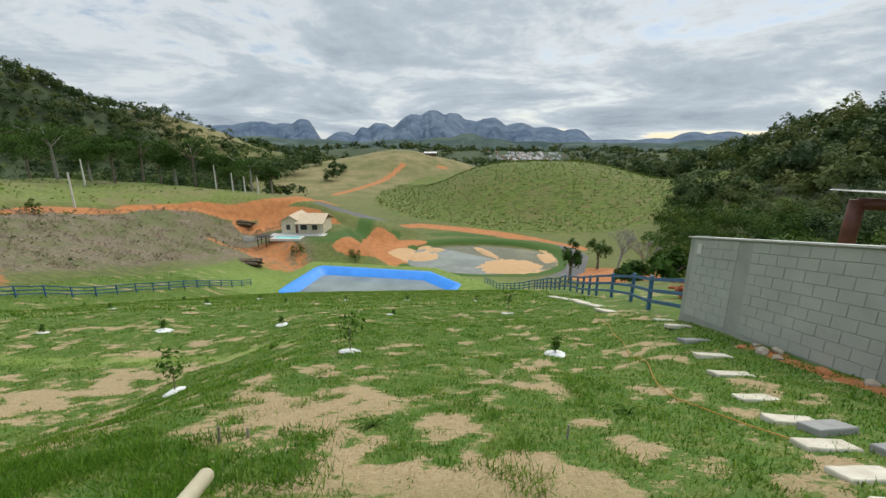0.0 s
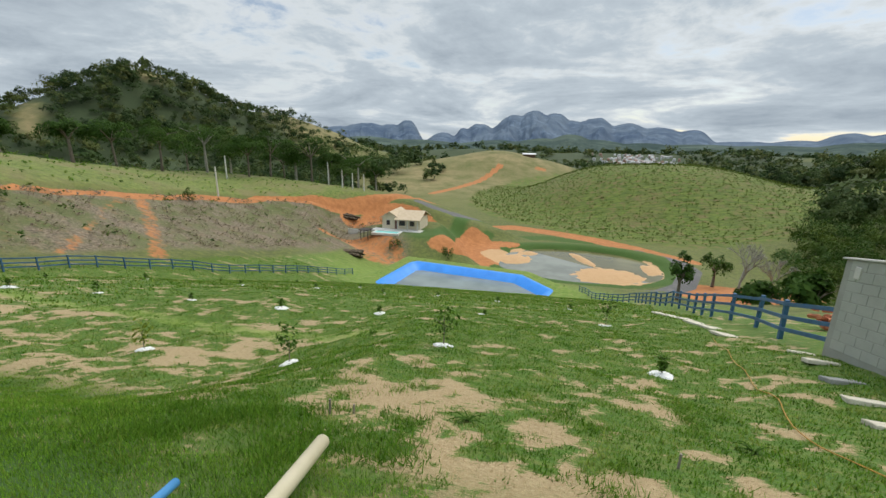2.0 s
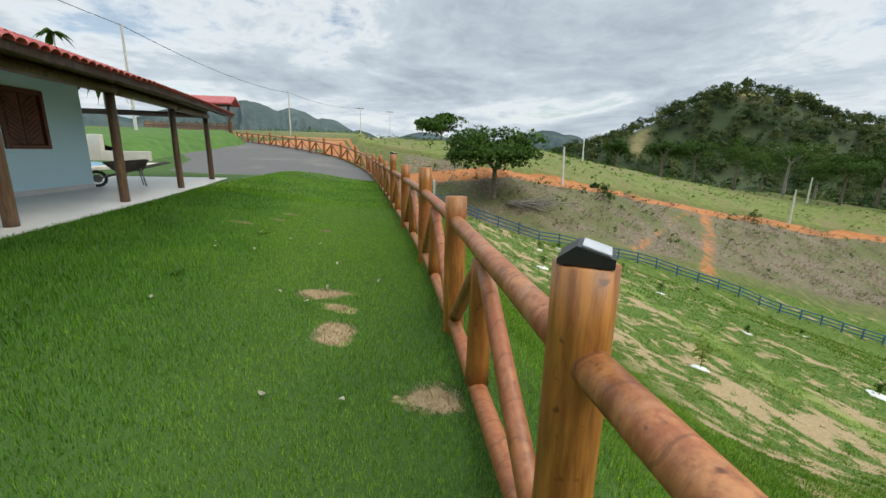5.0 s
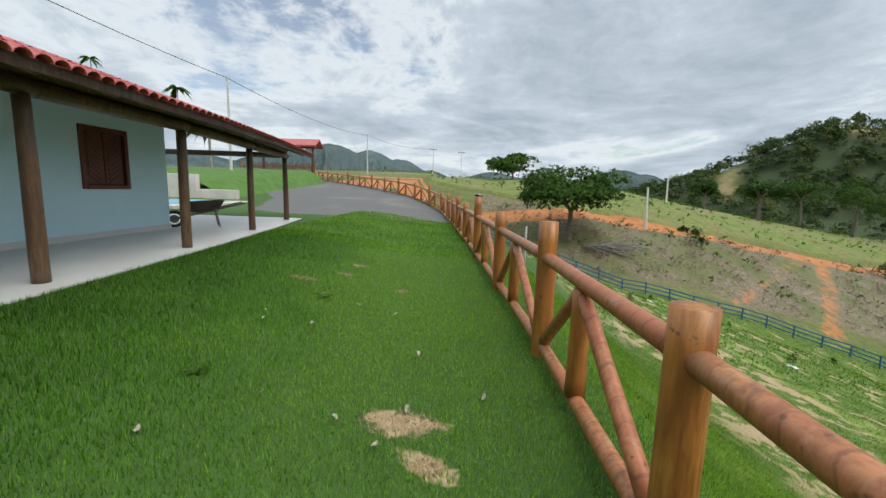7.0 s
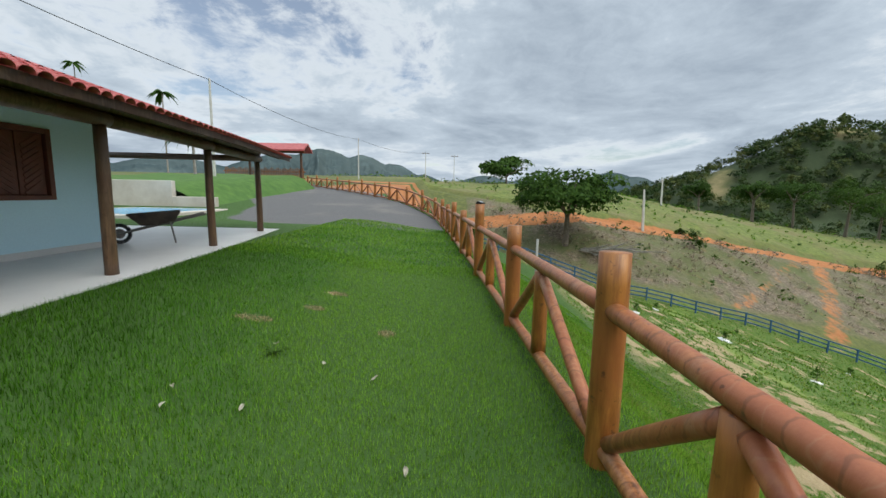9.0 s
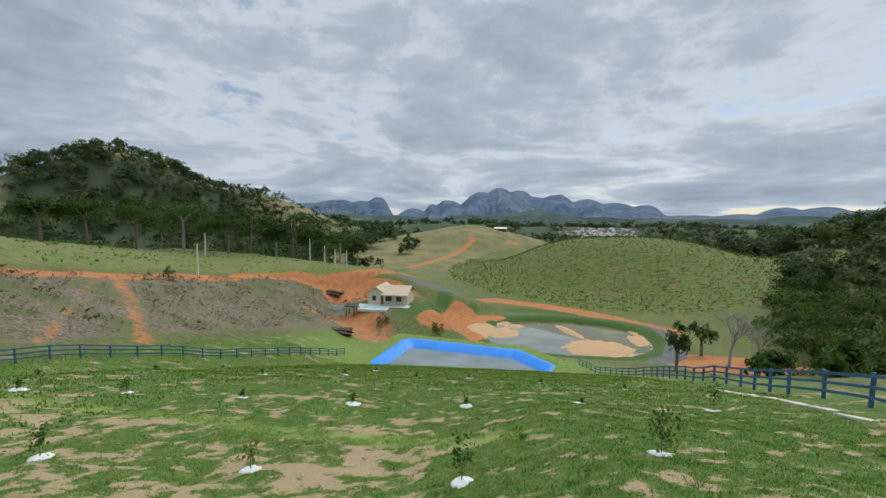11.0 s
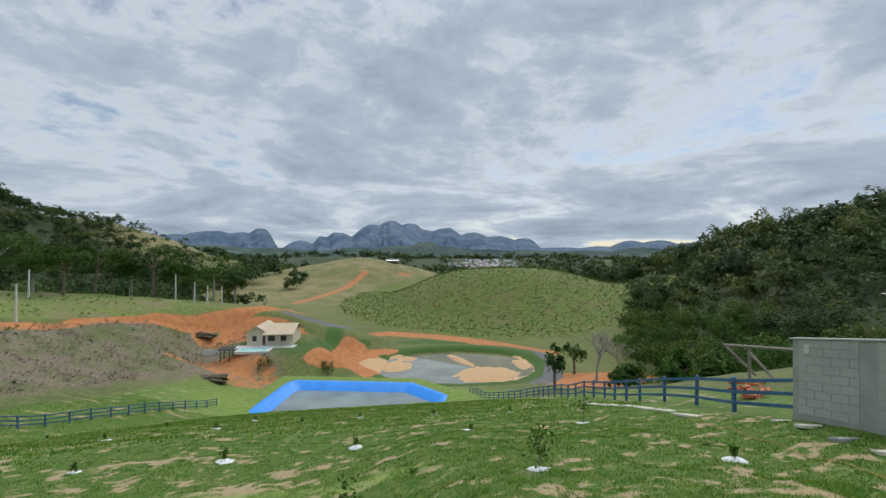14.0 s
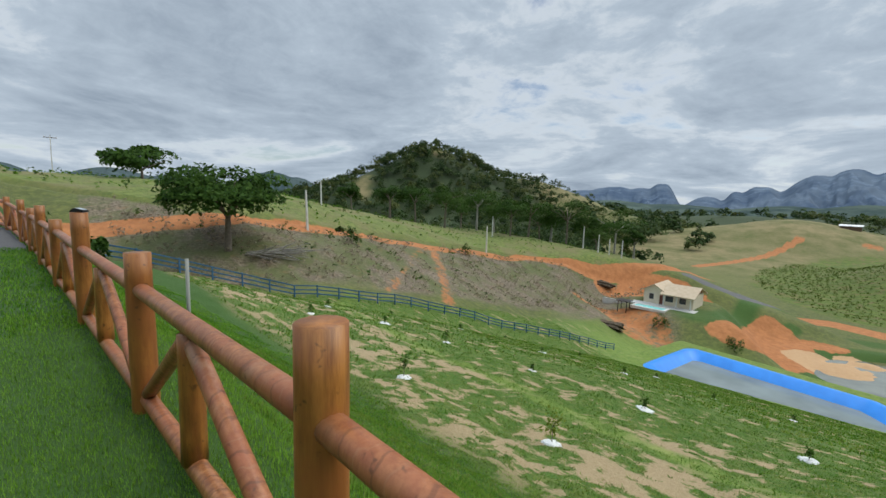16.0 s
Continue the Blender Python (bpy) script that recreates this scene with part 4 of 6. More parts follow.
# ---- plants ----
def leaf_material(name, dark, light, warm, gloss=0.55, deep=None, thin=0.3):
    g = Mat(name, gloss)
    a = g.attr("tone")
    c = g.mix(g.island(), dark, light)
    c = g.mix(g.ramp(a, (0.55, 0.0), (1.0, 0.8)), c, warm)
    c = g.mix(g.math("MULTIPLY", g.noise(0.06, 3), 0.5), c, dark)
    if deep:
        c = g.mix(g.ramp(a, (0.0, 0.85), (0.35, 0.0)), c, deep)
    g.color(c)
    g.b.inputs["Specular IOR Level"].default_value = 0.08
    tr = g.n.new("ShaderNodeBsdfTranslucent")
    g.l.new(c, tr.inputs["Color"])
    mx = g.n.new("ShaderNodeMixShader")
    mx.inputs[0].default_value = thin
    out = g.n["Material Output"]
    g.l.new(g.b.outputs[0], mx.inputs[1])
    g.l.new(tr.outputs[0], mx.inputs[2])
    g.l.new(mx.outputs[0], out.inputs["Surface"])
    return g.m


M_LEAF = leaf_material("tree_leaves", (0.028, 0.070, 0.012), (0.078, 0.150, 0.024), (0.15, 0.20, 0.035))
M_WOODS = leaf_material("forest_leaves", (0.036, 0.072, 0.022), (0.088, 0.135, 0.042), (0.19, 0.20, 0.06), 0.55, (0.022, 0.046, 0.018))
# the turf's last colour also serves as painted house shade near the porch
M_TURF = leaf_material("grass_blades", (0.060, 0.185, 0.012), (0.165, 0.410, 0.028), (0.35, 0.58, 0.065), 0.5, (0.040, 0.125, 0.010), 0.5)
M_WEED = leaf_material("rough_grass", (0.060, 0.165, 0.012), (0.170, 0.325, 0.034), (0.33, 0.37, 0.085), 0.6, (0.040, 0.120, 0.010), 0.5)
M_STRAW = leaf_material("dry_straw", (0.36, 0.26, 0.13), (0.58, 0.46, 0.27), (0.60, 0.50, 0.32), 0.8)
M_SPROUT = leaf_material("young_leaves", (0.045, 0.10, 0.015), (0.10, 0.19, 0.03), (0.30, 0.36, 0.05))
M_BARK = plain("grey_bark", (0.13, 0.105, 0.08), (0.24, 0.20, 0.16), 0.9, 3, 0, 0.6, 18)
M_PALEBARK = plain("pale_dead_wood", (0.26, 0.24, 0.21), (0.40, 0.38, 0.34), 0.9, 3, 0, 0.5, 18)


def leaf_quads(centres, size, r, flat=0.5, facing=None):
    """Small four-cornered leaves or clumps round given places."""
    n = len(centres)
    nrm = r.normal(size=(n, 3))
    nrm[:, 2] = np.abs(nrm[:, 2]) + flat
    if facing is not None:
        nrm = facing[::4] * 1.1 + r.normal(size=(n, 3)) * 0.45
    nrm /= np.linalg.norm(nrm, axis=1)[:, None]
    t = np.cross(nrm, r.normal(size=(n, 3)))
    t /= np.linalg.norm(t, axis=1)[:, None]
    b = np.cross(nrm, t)
    s = (size * r.uniform(0.55, 1.35, n))[:, None]
    k = r.uniform(0.5, 1.0, n)[:, None]
    v = np.stack([centres - t * s, centres - b * s * k * 0.6 + nrm * s * 0.1, centres + t * s, centres + b * s * k * 0.6 + nrm * s * 0.15], 1)
    return v.reshape(-1, 3)


def crown_points(r, n, radius, lumps, low=-0.25):
    """Places of leaves in an uneven crown made of clumps."""
    d = r.normal(size=(lumps, 3))
    d[:, 2] = np.abs(d[:, 2]) * 0.9 + low
    d /= np.linalg.norm(d, axis=1)[:, None]
    c = d * r.uniform(0.45, 0.85, lumps)[:, None]
    rad = r.uniform(0.26, 0.46, lumps)
    which = r.integers(0, lumps, n)
    q = r.normal(size=(n, 3))
    q /= np.linalg.norm(q, axis=1)[:, None]
    q[:, 2] = np.where(r.random(n) < 0.75, np.abs(q[:, 2]), q[:, 2])
    p = c[which] + q * (rad[which] * r.uniform(0.6, 1.05, n))[:, None]
    return p * np.asarray(radius)


def puff(p, centre, r):
    """Soft outward normals for the leaves of one crown."""
    q = (p - centre) / (np.abs(p - centre).max(0) + 1e-6)
    q = q / (np.linalg.norm(q, axis=1)[:, None] + 1e-6) + r.normal(size=p.shape) * 0.35 + np.array((0, 0, 0.25))
    q /= np.linalg.norm(q, axis=1)[:, None]
    return np.repeat(q, 4, 0)


def leaves_ob(name, verts, material, parent=None, tones=None, normals=None):
    f = np.arange(len(verts)).reshape(-1, 4)
    ob = quads_ob(name, verts, f, material, parent, normals=normals)
    a = ob.data.attributes.new("tone", "FLOAT", "POINT")
    a.data.foreach_set("value", (np.full(len(verts), 0.3) if tones is None else tones).astype(np.float32))
    return ob


def tree(x, y, height, spread, seed, label, trunk=0.35, name="tree", leaf=0.34, count=1600, flat=0.38, bark=None, low=-0.15, lumps=16, limbs=6):
    """A tapered trunk with limbs that reach into a crown of leaf clumps."""
    t = thing(name, label, "tree", (x, y, ground_z(x, y)))
    rr, r = random.Random(seed), np.random.default_rng(seed)
    bm = bmesh.new()
    fork = height * trunk
    lean = Vector((rr.uniform(-0.05, 0.05) * height, rr.uniform(-0.05, 0.05) * height, 0))
    rad = height * (0.032 if height < 11 else 0.02)
    log(bm, (0, 0, -0.4), lean * 0.5 + Vector((0, 0, fork)), rad * 1.35, rad * 0.85, 10, 6, 0.08, seed)
    mid = height * (1 - flat / 2) - height * flat * 0.1
    for k in range(limbs):
        an = 6.2832 * k / limbs + rr.uniform(-0.4, 0.4)
        out = spread / 2 * rr.uniform(0.45, 0.8)
        tip = Vector((math.cos(an) * out, math.sin(an) * out, mid + rr.uniform(-0.06, 0.2) * height * flat)) + lean
        base = lean * 0.5 + Vector((0, 0, fork * rr.uniform(0.9, 0.99)))
        knee = base.lerp(tip, 0.5) + Vector((0, 0, 0.08 * height * rr.random()))
        log(bm, base, knee, rad * 0.6, rad * 0.4, 7, 3, 0.08, seed + k)
        log(bm, knee, tip, rad * 0.4, rad * 0.15, 6, 3, 0.08, seed + k + 9)
    part("trunk", bm, bark or M_BARK, t, smooth=True)
    p = crown_points(r, count, (spread / 2, spread / 2, height * flat), lumps, low) + np.array((lean.x, lean.y, height * (1 - flat)))
    soft = puff(p, np.array((lean.x, lean.y, height * (1 - flat) - spread * 0.1)), r)
    leaves_ob("crown", leaf_quads(p, leaf, r, 0.5, soft), M_LEAF, t, np.repeat((0.0 if seed == 3 else r.uniform(0.1, 0.6)) + 0.15 * r.random(count), 4), soft)
    return t


# the spreading tree on the cleared slope, and those along the field's far edge
tree(-48.8, 12.4, 8.4, 12.0, 3, "dark green spreading shade tree on a cleared slope", 0.42, leaf=0.28, count=8000, flat=0.40, low=-0.3, lumps=30, limbs=8)
tree(-95, 12.0, 6.0, 12.5, 4, "round-topped shade tree on the hill crest", 0.30, leaf=0.45, count=1900, flat=0.6, lumps=18)
edge_trees = []
for i, (az, dist, h, s) in enumerate(((47.5, 128, 15, 13), (43.0, 132, 17, 15), (38.5, 128, 13, 10), (36.0, 134, 15, 13), (33.0, 138, 12, 9), (31.0, 136, 17, 15), (28.8, 140, 13, 9),
                                      (25.0, 138, 15.5, 18), (51.5, 125, 13, 11), (55.0, 122, 11, 9), (22.6, 143, 11, 7), (60.0, 125, 9, 8), (34.3, 150, 15, 13), (40.5, 150, 16, 13), (45, 152, 16, 14), (27, 155, 14, 12))):
    x, y = -math.sin(radians(az)) * dist, math.cos(radians(az)) * dist
    tree(x, y, h * 0.86, s, 20 + i, "tall open-crowned tree at the edge of the woods", 0.55, leaf=0.25, count=3600, flat=0.40, lumps=13, limbs=5, bark=M_PALEBARK if i % 3 == 1 else M_BARK)
for i, (x, y, h, s) in enumerate(((22.5, 68.0, 7.5, 4.0), (37.0, 93.0, 8.0, 5.5), (33, 58, 2.6, 4), (28, 52, 2.2, 4), (22, 44, 3.2, 4), (18, 30, 2.4, 3.4), (26, 36, 3.0, 4.5), (33, 46, 3.0, 4.5))):
    tree(x, y, h, s, 60 + i, "leafy green tree beside the red earth lot" if h > 6 else "low leafy bush below the rail fence", 0.4 if h > 6 else 0.15, "tree" if h > 6 else "bush", 0.30, 900, 0.5 if h > 6 else 0.8, lumps=12)


def bare_tree(x, y, height, seed):
    t = thing("bare_tree", "leafless grey tree with dense fine branches", "tree", (x, y, ground_z(x, y)))
    rr = random.Random(seed)
    bm = bmesh.new()

    def grow(a, d, length, rad, depth):
        b = a + d * length
        log(bm, a, b, rad, rad * 0.62, 5 if depth else 8, 2, 0.05, rr.randint(0, 9999))
        if depth >= 5:
            return
        for _ in range(3):
            n = (d + Vector((rr.uniform(-1, 1), rr.uniform(-1, 1), rr.uniform(-0.35, 0.7))) * 0.72).normalized()
            grow(b, n, length * rr.uniform(0.62, 0.82), max(rad * 0.64, 0.025), depth + 1)

    grow(Vector((0, 0, -0.3)), Vector((0.04, 0, 1)), height * 0.27, height * 0.026, 0)
    part("trunk", bm, M_PALEBARK, t)
    return t


bare_tree(36.0, 80.0, 12.0, 5)
bare_tree(43.0, 84.0, 9.0, 8)


# woods: many crowns joined, too many to count
def woods(name, label, places, sizes, leaf, per, seed, material=None, lift=0.62):
    r = np.random.default_rng(seed)
    out, tones, norms = [], [], []
    heights = land(*np.array(places).T)
    for (x, y), z, s in zip(places, heights, sizes):
        h = s * r.uniform(0.9, 1.5)
        p = crown_points(r, per, (s * 0.62, s * 0.62, h * 0.55), 7, -0.2)
        norms.append(puff(p, np.array((0, 0, -h * 0.15)), r))
        p += np.array((x, y, z + h * lift))
        out.append(leaf_quads(p, leaf * s / 8, r, 0.7, norms[-1]))
        tones.append(np.full(per * 4, r.random()))
    ob = leaves_ob(name, np.concatenate(out), material or M_WOODS, None, np.concatenate(tones), np.concatenate(norms))
    return tagged(ob, label, "woods", kind="stuff")


def scatter(n, fits, box4, seed):
    r = np.random.default_rng(seed)
    pts = []
    while len(pts) < n:
        x, y = r.uniform(box4[0], box4[1], 4000), r.uniform(box4[2], box4[3], 4000)
        keep = r.random(4000) < fits(x, y)
        pts += list(zip(x[keep], y[keep]))
    return pts[:n]


def right_woods(x, y):
    a = bump2(x, y, 280, 95, 130, 120) * 1.5
    gap = ((x < 0.57 * y) & (y < 330)) | (x < 62 + 0.12 * np.maximum(y - 60, 0) - 0.25 * np.minimum(y - 40, 0) * (y < 40)) | (knoll(x, y) < 1.85) | (bump2(x, y, 142, 214, 20, 14) > 0.6)
    a = np.maximum(a, 0.9 * bump2(x, y, 112, 80, 55, 85))
    a = np.maximum(a, bump2(x, y, 200, 310, 75, 80))
    return np.where(gap, 0, a)


pr = scatter(2500, right_woods, (55, 420, -40, 420), 31)
near = [p for p in pr if math.hypot(p[0] + 2, p[1]) < 150]
rest = [p for p in pr if math.hypot(p[0] + 2, p[1]) >= 150]
rs = np.random.default_rng(5)
woods("woods", "dense dark green forest on a steep hill", rest, rs.uniform(6, 14, len(rest)), 0.60, 290, 41, None, 0.45)
woods("woods", "tangled forest edge with mixed green crowns", near, rs.uniform(2.2, 3.4, len(near)) ** 2, 0.28, 950, 42, None, 0.45)
pr = scatter(520, lambda x, y: ((x > 44 - 0.25 * y) & (x > 0.55 * y) & (x < 78) & (y < 135) & (y > -25) & (x > 27) & (np.hypot((x - 38) / 17, (y - 79) / 11) > 1)).astype(float), (26, 80, -25, 140), 33)
woods("woods", "bright green shrubs and small trees below the forest", pr, rs.uniform(3.5, 7.5, len(pr)), 0.30, 560, 43, M_LEAF)


def left_woods(x, y):
    a = np.maximum(bump2(x, y, -372, 338, 85, 95) * 1.6, bump2(x, y, -440, 262, 110, 90) * 1.3)
    a = np.maximum(a, 0.9 * bump2(x, y, -210, 210, 90, 60))
    top = np.maximum(bump2(x, y, -364, 331, 15, 15, 2.4), bump2(x, y, -372, 236, 32, 9, 2.57)) > 0.6
    w = lane_x(y) - x
    return np.where(top | (w < 66) | (np.hypot(x, y) < 150), 0, a)


pl = scatter(2400, left_woods, (-620, -80, 60, 560), 34)
woods("woods", "dark green wooded hill with open-crowned trees", pl, rs.uniform(5.5, 10.5, len(pl)), 0.70, 170, 44, None, 0.48)
def valley_woods(x, y):
    far = np.hypot(x, y)
    town = (np.abs(np.arctan2(x, y) - 0.2) < 0.085) & (far > 640) & (far < 860)
    open_hill = (knoll(x, y) < 1.75) | (bump2(x, y, -32, 400, 75, 55) > 0.35) | (bump2(x, y, -380, 520, 110, 110) > 0.5)
    return ((far > 330) & (wave(x, y, 260, 21) + 0.5 * wave(x, y, 90, 22) > -0.25) & ~open_hill & ~town).astype(float)


pv = scatter(4200, valley_woods, (-420, 900, 300, 1700), 35)
woods("woods", "scattered woods across the distant valley", pv, rs.uniform(7, 14, len(pv)), 1.35, 55, 45, None, 0.30)
pv = scatter(320, lambda x, y: (wave(x, y, 90, 27) > 0.15).astype(float) * (knoll(x, y) > 1.75) * (bump2(x, y, -32, 400, 70, 55) < 0.5) * (lane_x(y) - x > 40), (-240, 20, 150, 420), 36)
woods("woods", "rows of trees between the grazing hills", pv, rs.uniform(5, 10, len(pv)), 1.3, 90, 46, None, 0.32)

# shrubs on the cleared slope and the field
ps = scatter(110, lambda x, y: (((lane_x(y) - x) < -1) & (x < -41) & (y > 5)).astype(float) * (wave(x, y, 16, 9) > -0.1), (-66, -40, 5, 112), 37)
woods("shrubs", "low dark shrubs on a cleared hillside", ps, rs.uniform(0.3, 0.9, len(ps)) ** 1.4, 1.6, 26, 47, M_LEAF)
ps = scatter(130, lambda x, y: (((lane_x(y) - x) > 3) & ((lane_x(y) - x) < 45)).astype(float), (-115, -55, -30, 115), 38)
woods("shrubs", "scattered weeds in a green field", ps, rs.uniform(0.3, 0.9, len(ps)), 1.6, 22, 48, M_LEAF)
for x, y, s in ((-58.0, 30.0, 1.0), (-61.5, 61, 2.2), (-53, 29, 2.2), (-31, 84, 2.6), (-18.5, 84, 2.8), (-33, -2.5, 1.6), (-37, -1, 2.2), (-35, 1.5, 1.5)):
    tree(x, y, s * 1.1, s * 1.2, int(abs(x * 3)), "rounded green bush on the hillside", 0.12, "bush", 0.16, 420, 0.85, lumps=9, limbs=3)

pc = scatter(9500, lambda x, y: sstep(1.97, 1.9, knoll(x, y)), (-45, 160, 132, 300), 39)
pc = [(x, round((y + 5 * math.sin(x * 0.04)) / 2.6) * 2.6 - 5 * math.sin(x * 0.04)) for x, y in pc]
M_CROP = leaf_material("crop_leaves", (0.066, 0.112, 0.013), (0.140, 0.190, 0.026), (0.17, 0.20, 0.045))
woods("crop_rows", "rows of low green crop bushes on a round hill", pc, rs.uniform(0.5, 0.9, len(pc)), 2.6, 8, 49, M_CROP)
pf = scatter(1300, lambda x, y: (((lane_x(y) - x) > 3) & ((lane_x(y) - x) < 60)).astype(float) * sstep(-0.4, 0.4, wave(x, y, 11, 13)), (-125, -55, -30, 118), 40)
woods("field_tufts", "long grass tufts in a green field", pf, rs.uniform(0.25, 0.5, len(pf)), 3.0, 10, 50, M_WEED)
def track_gap(x, y):
    a = np.abs((x + 38.5) * 0.62 + (y - 33.5) * 0.785)
    b = np.abs((x + 39.5) * 0.73 + (y - 25) * 0.684)
    return (a > 1.2) & (b > 0.9)


pb = scatter(3200, lambda x, y: track_gap(x, y) * (((lane_x(y) - x) < -0.5) & (x < -40.5) & (y > 4)).astype(float) * sstep(-0.5, 0.3, wave(x, y, 7, 14)), (-67, -40, 4, 114), 41)
M_DEADBRUSH = leaf_material("dead_brush", (0.26, 0.21, 0.155), (0.44, 0.38, 0.28), (0.18, 0.20, 0.07), 0.9, None, 0.45)
woods("dry_brush", "grey-brown dead brush on a cleared hillside", pb, rs.uniform(0.2, 0.45, len(pb)), 2.4, 10, 51, M_DEADBRUSH)

# felled branches beside the spreading tree
brush_pile = thing("branch_pile", "heap of cut grey branches on the cleared slope", "branches", (-46.5, 15.2, ground_z(-46.5, 15.2)))
rr = random.Random(12)
for k in range(44):
    a = Vector((rr.uniform(-1.6, 0.8), rr.uniform(-2.2, 2.0), rr.uniform(0.0, 0.5)))
    b = a + Vector((rr.uniform(0.6, 3.4), rr.uniform(-0.5, 4.2), rr.uniform(-0.7, 1.1)))
    part("branch", log(bmesh.new(), a, b, rr.uniform(0.05, 0.10), 0.03, 6, 3, 0.12, k), M_PALEBARK, brush_pile)

# heaps of cut brush and earth beside the building lot
M_HEAP = plain("dark_brush_heap", (0.060, 0.045, 0.028), (0.16, 0.115, 0.07), 0.95, 2.2, 0, 0.6, 9)
for x, y, w, h, seed in ((-50.3, 101.2, 2.4, 0.9, 3), (-35.5, 71.9, 2.6, 0.7, 5)):
    rr = random.Random(seed)
    bm = bmesh.new()
    bmesh.ops.create_icosphere(bm, subdivisions=4, radius=1.0)
    for v in bm.verts:
        q = 1 + 0.18 * math.sin(v.co.x * 5 + seed) + 0.14 * math.sin(v.co.y * 7 + v.co.z * 6) + rr.uniform(-0.10, 0.10)
        v.co = Vector((v.co.x * w * q, v.co.y * w * 0.55 * q, v.co.z * h * q))
    me = bpy.data.meshes.new("brush_heap")
    bm.to_mesh(me)
    bm.free()
    me.materials.append(M_HEAP)
    heap = new("brush_heap", me)
    heap.location = (x, y, ground_z(x, y))
    tagged(heap, "dark heap of cut brush and soil on bare earth", "heap", "brush heaps")

# ---- young fruit trees in lime rings ----
SAPLINGS = [(-1.55, 7.15, 0.75, 0), (2.3, 7.2, 0.25, 0), (-4.9, 7.05, 0.75, 0), (-9.39, 7.54, 0.7, 1), (-14.07, 7.07, 0.7, 0), (-18.6, 7.0, 0.6, 0), (-23.2, 8.6, 0.5, 0), (-5.45, 13.4, 0.3, 0), (-9.3, 12.95, 0.35, 0), (-13.5, 13.0, 0.3, 0),
            (-18.0, 12.7, 0.5, 0), (-21.5, 11.8, 0.4, 0), (-26, 11, 0.4, 0), (2.6, 14.3, 0.95, 0), (-1.6, 14.0, 0.2, 0), (2.15, 22.6, 0.3, 0), (-2.05, 24.3, 0.3, 0), (-6.6, 27.0, 0.3, 0), (-9.6, 24.0, 0.3, 0),
            (-13.6, 22.5, 0.3, 0), (-18, 21, 0.35, 0), (-23, 19, 0.35, 0), (-28, 17, 0.35, 0), (-14.5, 31, 0.3, 0), (-20, 30, 0.3, 0), (-26, 28, 0.3, 0), (-9, 74.5, 0.4, 0), (-16, 75, 0.4, 0), (3.5, 71, 0.5, 0), (5, 66, 0.4, 0), (-3, 74, 0.4, 0)]


def lime_patch(x, y, w, seed):
    rr = random.Random(seed)
    bm = bmesh.new()
    c = bm.verts.new((0, 0, 0.035))
    ring, rim = [], []
    for k in range(22):
        an = 6.2832 * k / 22
        q = w * (1 + rr.uniform(-0.16, 0.16))
        for store, f, h in ((ring, 0.72, 0.028), (rim, 1.0, -0.03)):
            px, py = math.cos(an) * q * f, math.sin(an) * q * f
            store.append(bm.verts.new((px, py, ground_z(x + px, y + py) - ground_z(x, y) + h + rr.uniform(-0.008, 0.008))))
    for k in range(22):
        j = (k + 1) % 22
        bm.faces.new((c, ring[k], ring[j]))
        bm.faces.new((ring[k], rim[k], rim[j], ring[j]))
    me = bpy.data.meshes.new("lime_ring")
    bm.to_mesh(me)
    bm.free()
    me.materials.append(M_WHITE)
    ob = new("lime_ring", me)
    ob.location = (x, y, ground_z(x, y))
    return tagged(ob, "white lime spread round a young fruit tree", "lime", "lime rings")


def sapling(x, y, h, yellow, seed):
    t = thing("sapling", "young yellow-green fruit sapling" if yellow else "small dark green fruit sapling", "sapling", (x, y, ground_z(x, y)), "fruit saplings")
    rr, r = random.Random(seed), np.random.default_rng(seed)
    bm = bmesh.new()
    log(bm, (0, 0, -0.05), (0.04 * rr.uniform(-1, 1), 0.03, h * 0.8), 0.012, 0.006, 6, 3, 0.05, seed)
    for k in range(4):
        an = rr.uniform(0, 6.28)
        log(bm, (0, 0, h * (0.3 + 0.12 * k)), (math.cos(an) * h * 0.22, math.sin(an) * h * 0.22, h * (0.5 + 0.13 * k)), 0.007, 0.004, 5, 2, 0.05, seed + k)
    part("stem", bm, M_BARK, t, smooth=True)
    n = int(50 + 90 * h)
    p = r.normal(size=(n, 3)) * np.array((0.14, 0.14, 0.22)) * h + np.array((0, 0, h * 0.68))
    tagged(leaves_ob("foliage", leaf_quads(p, 0.05, r, 0.2), M_SPROUT, t, np.full(n * 4, 0.98 if yellow else 0.2)), kind="stuff")
    return t


for i, (x, y, h, yellow) in enumerate(SAPLINGS):
    lime_patch(x, y, 0.24 if i < 4 else 0.20 + 0.05 * (i % 3), 300 + i)
    sapling(x, y, h, yellow, 400 + i)

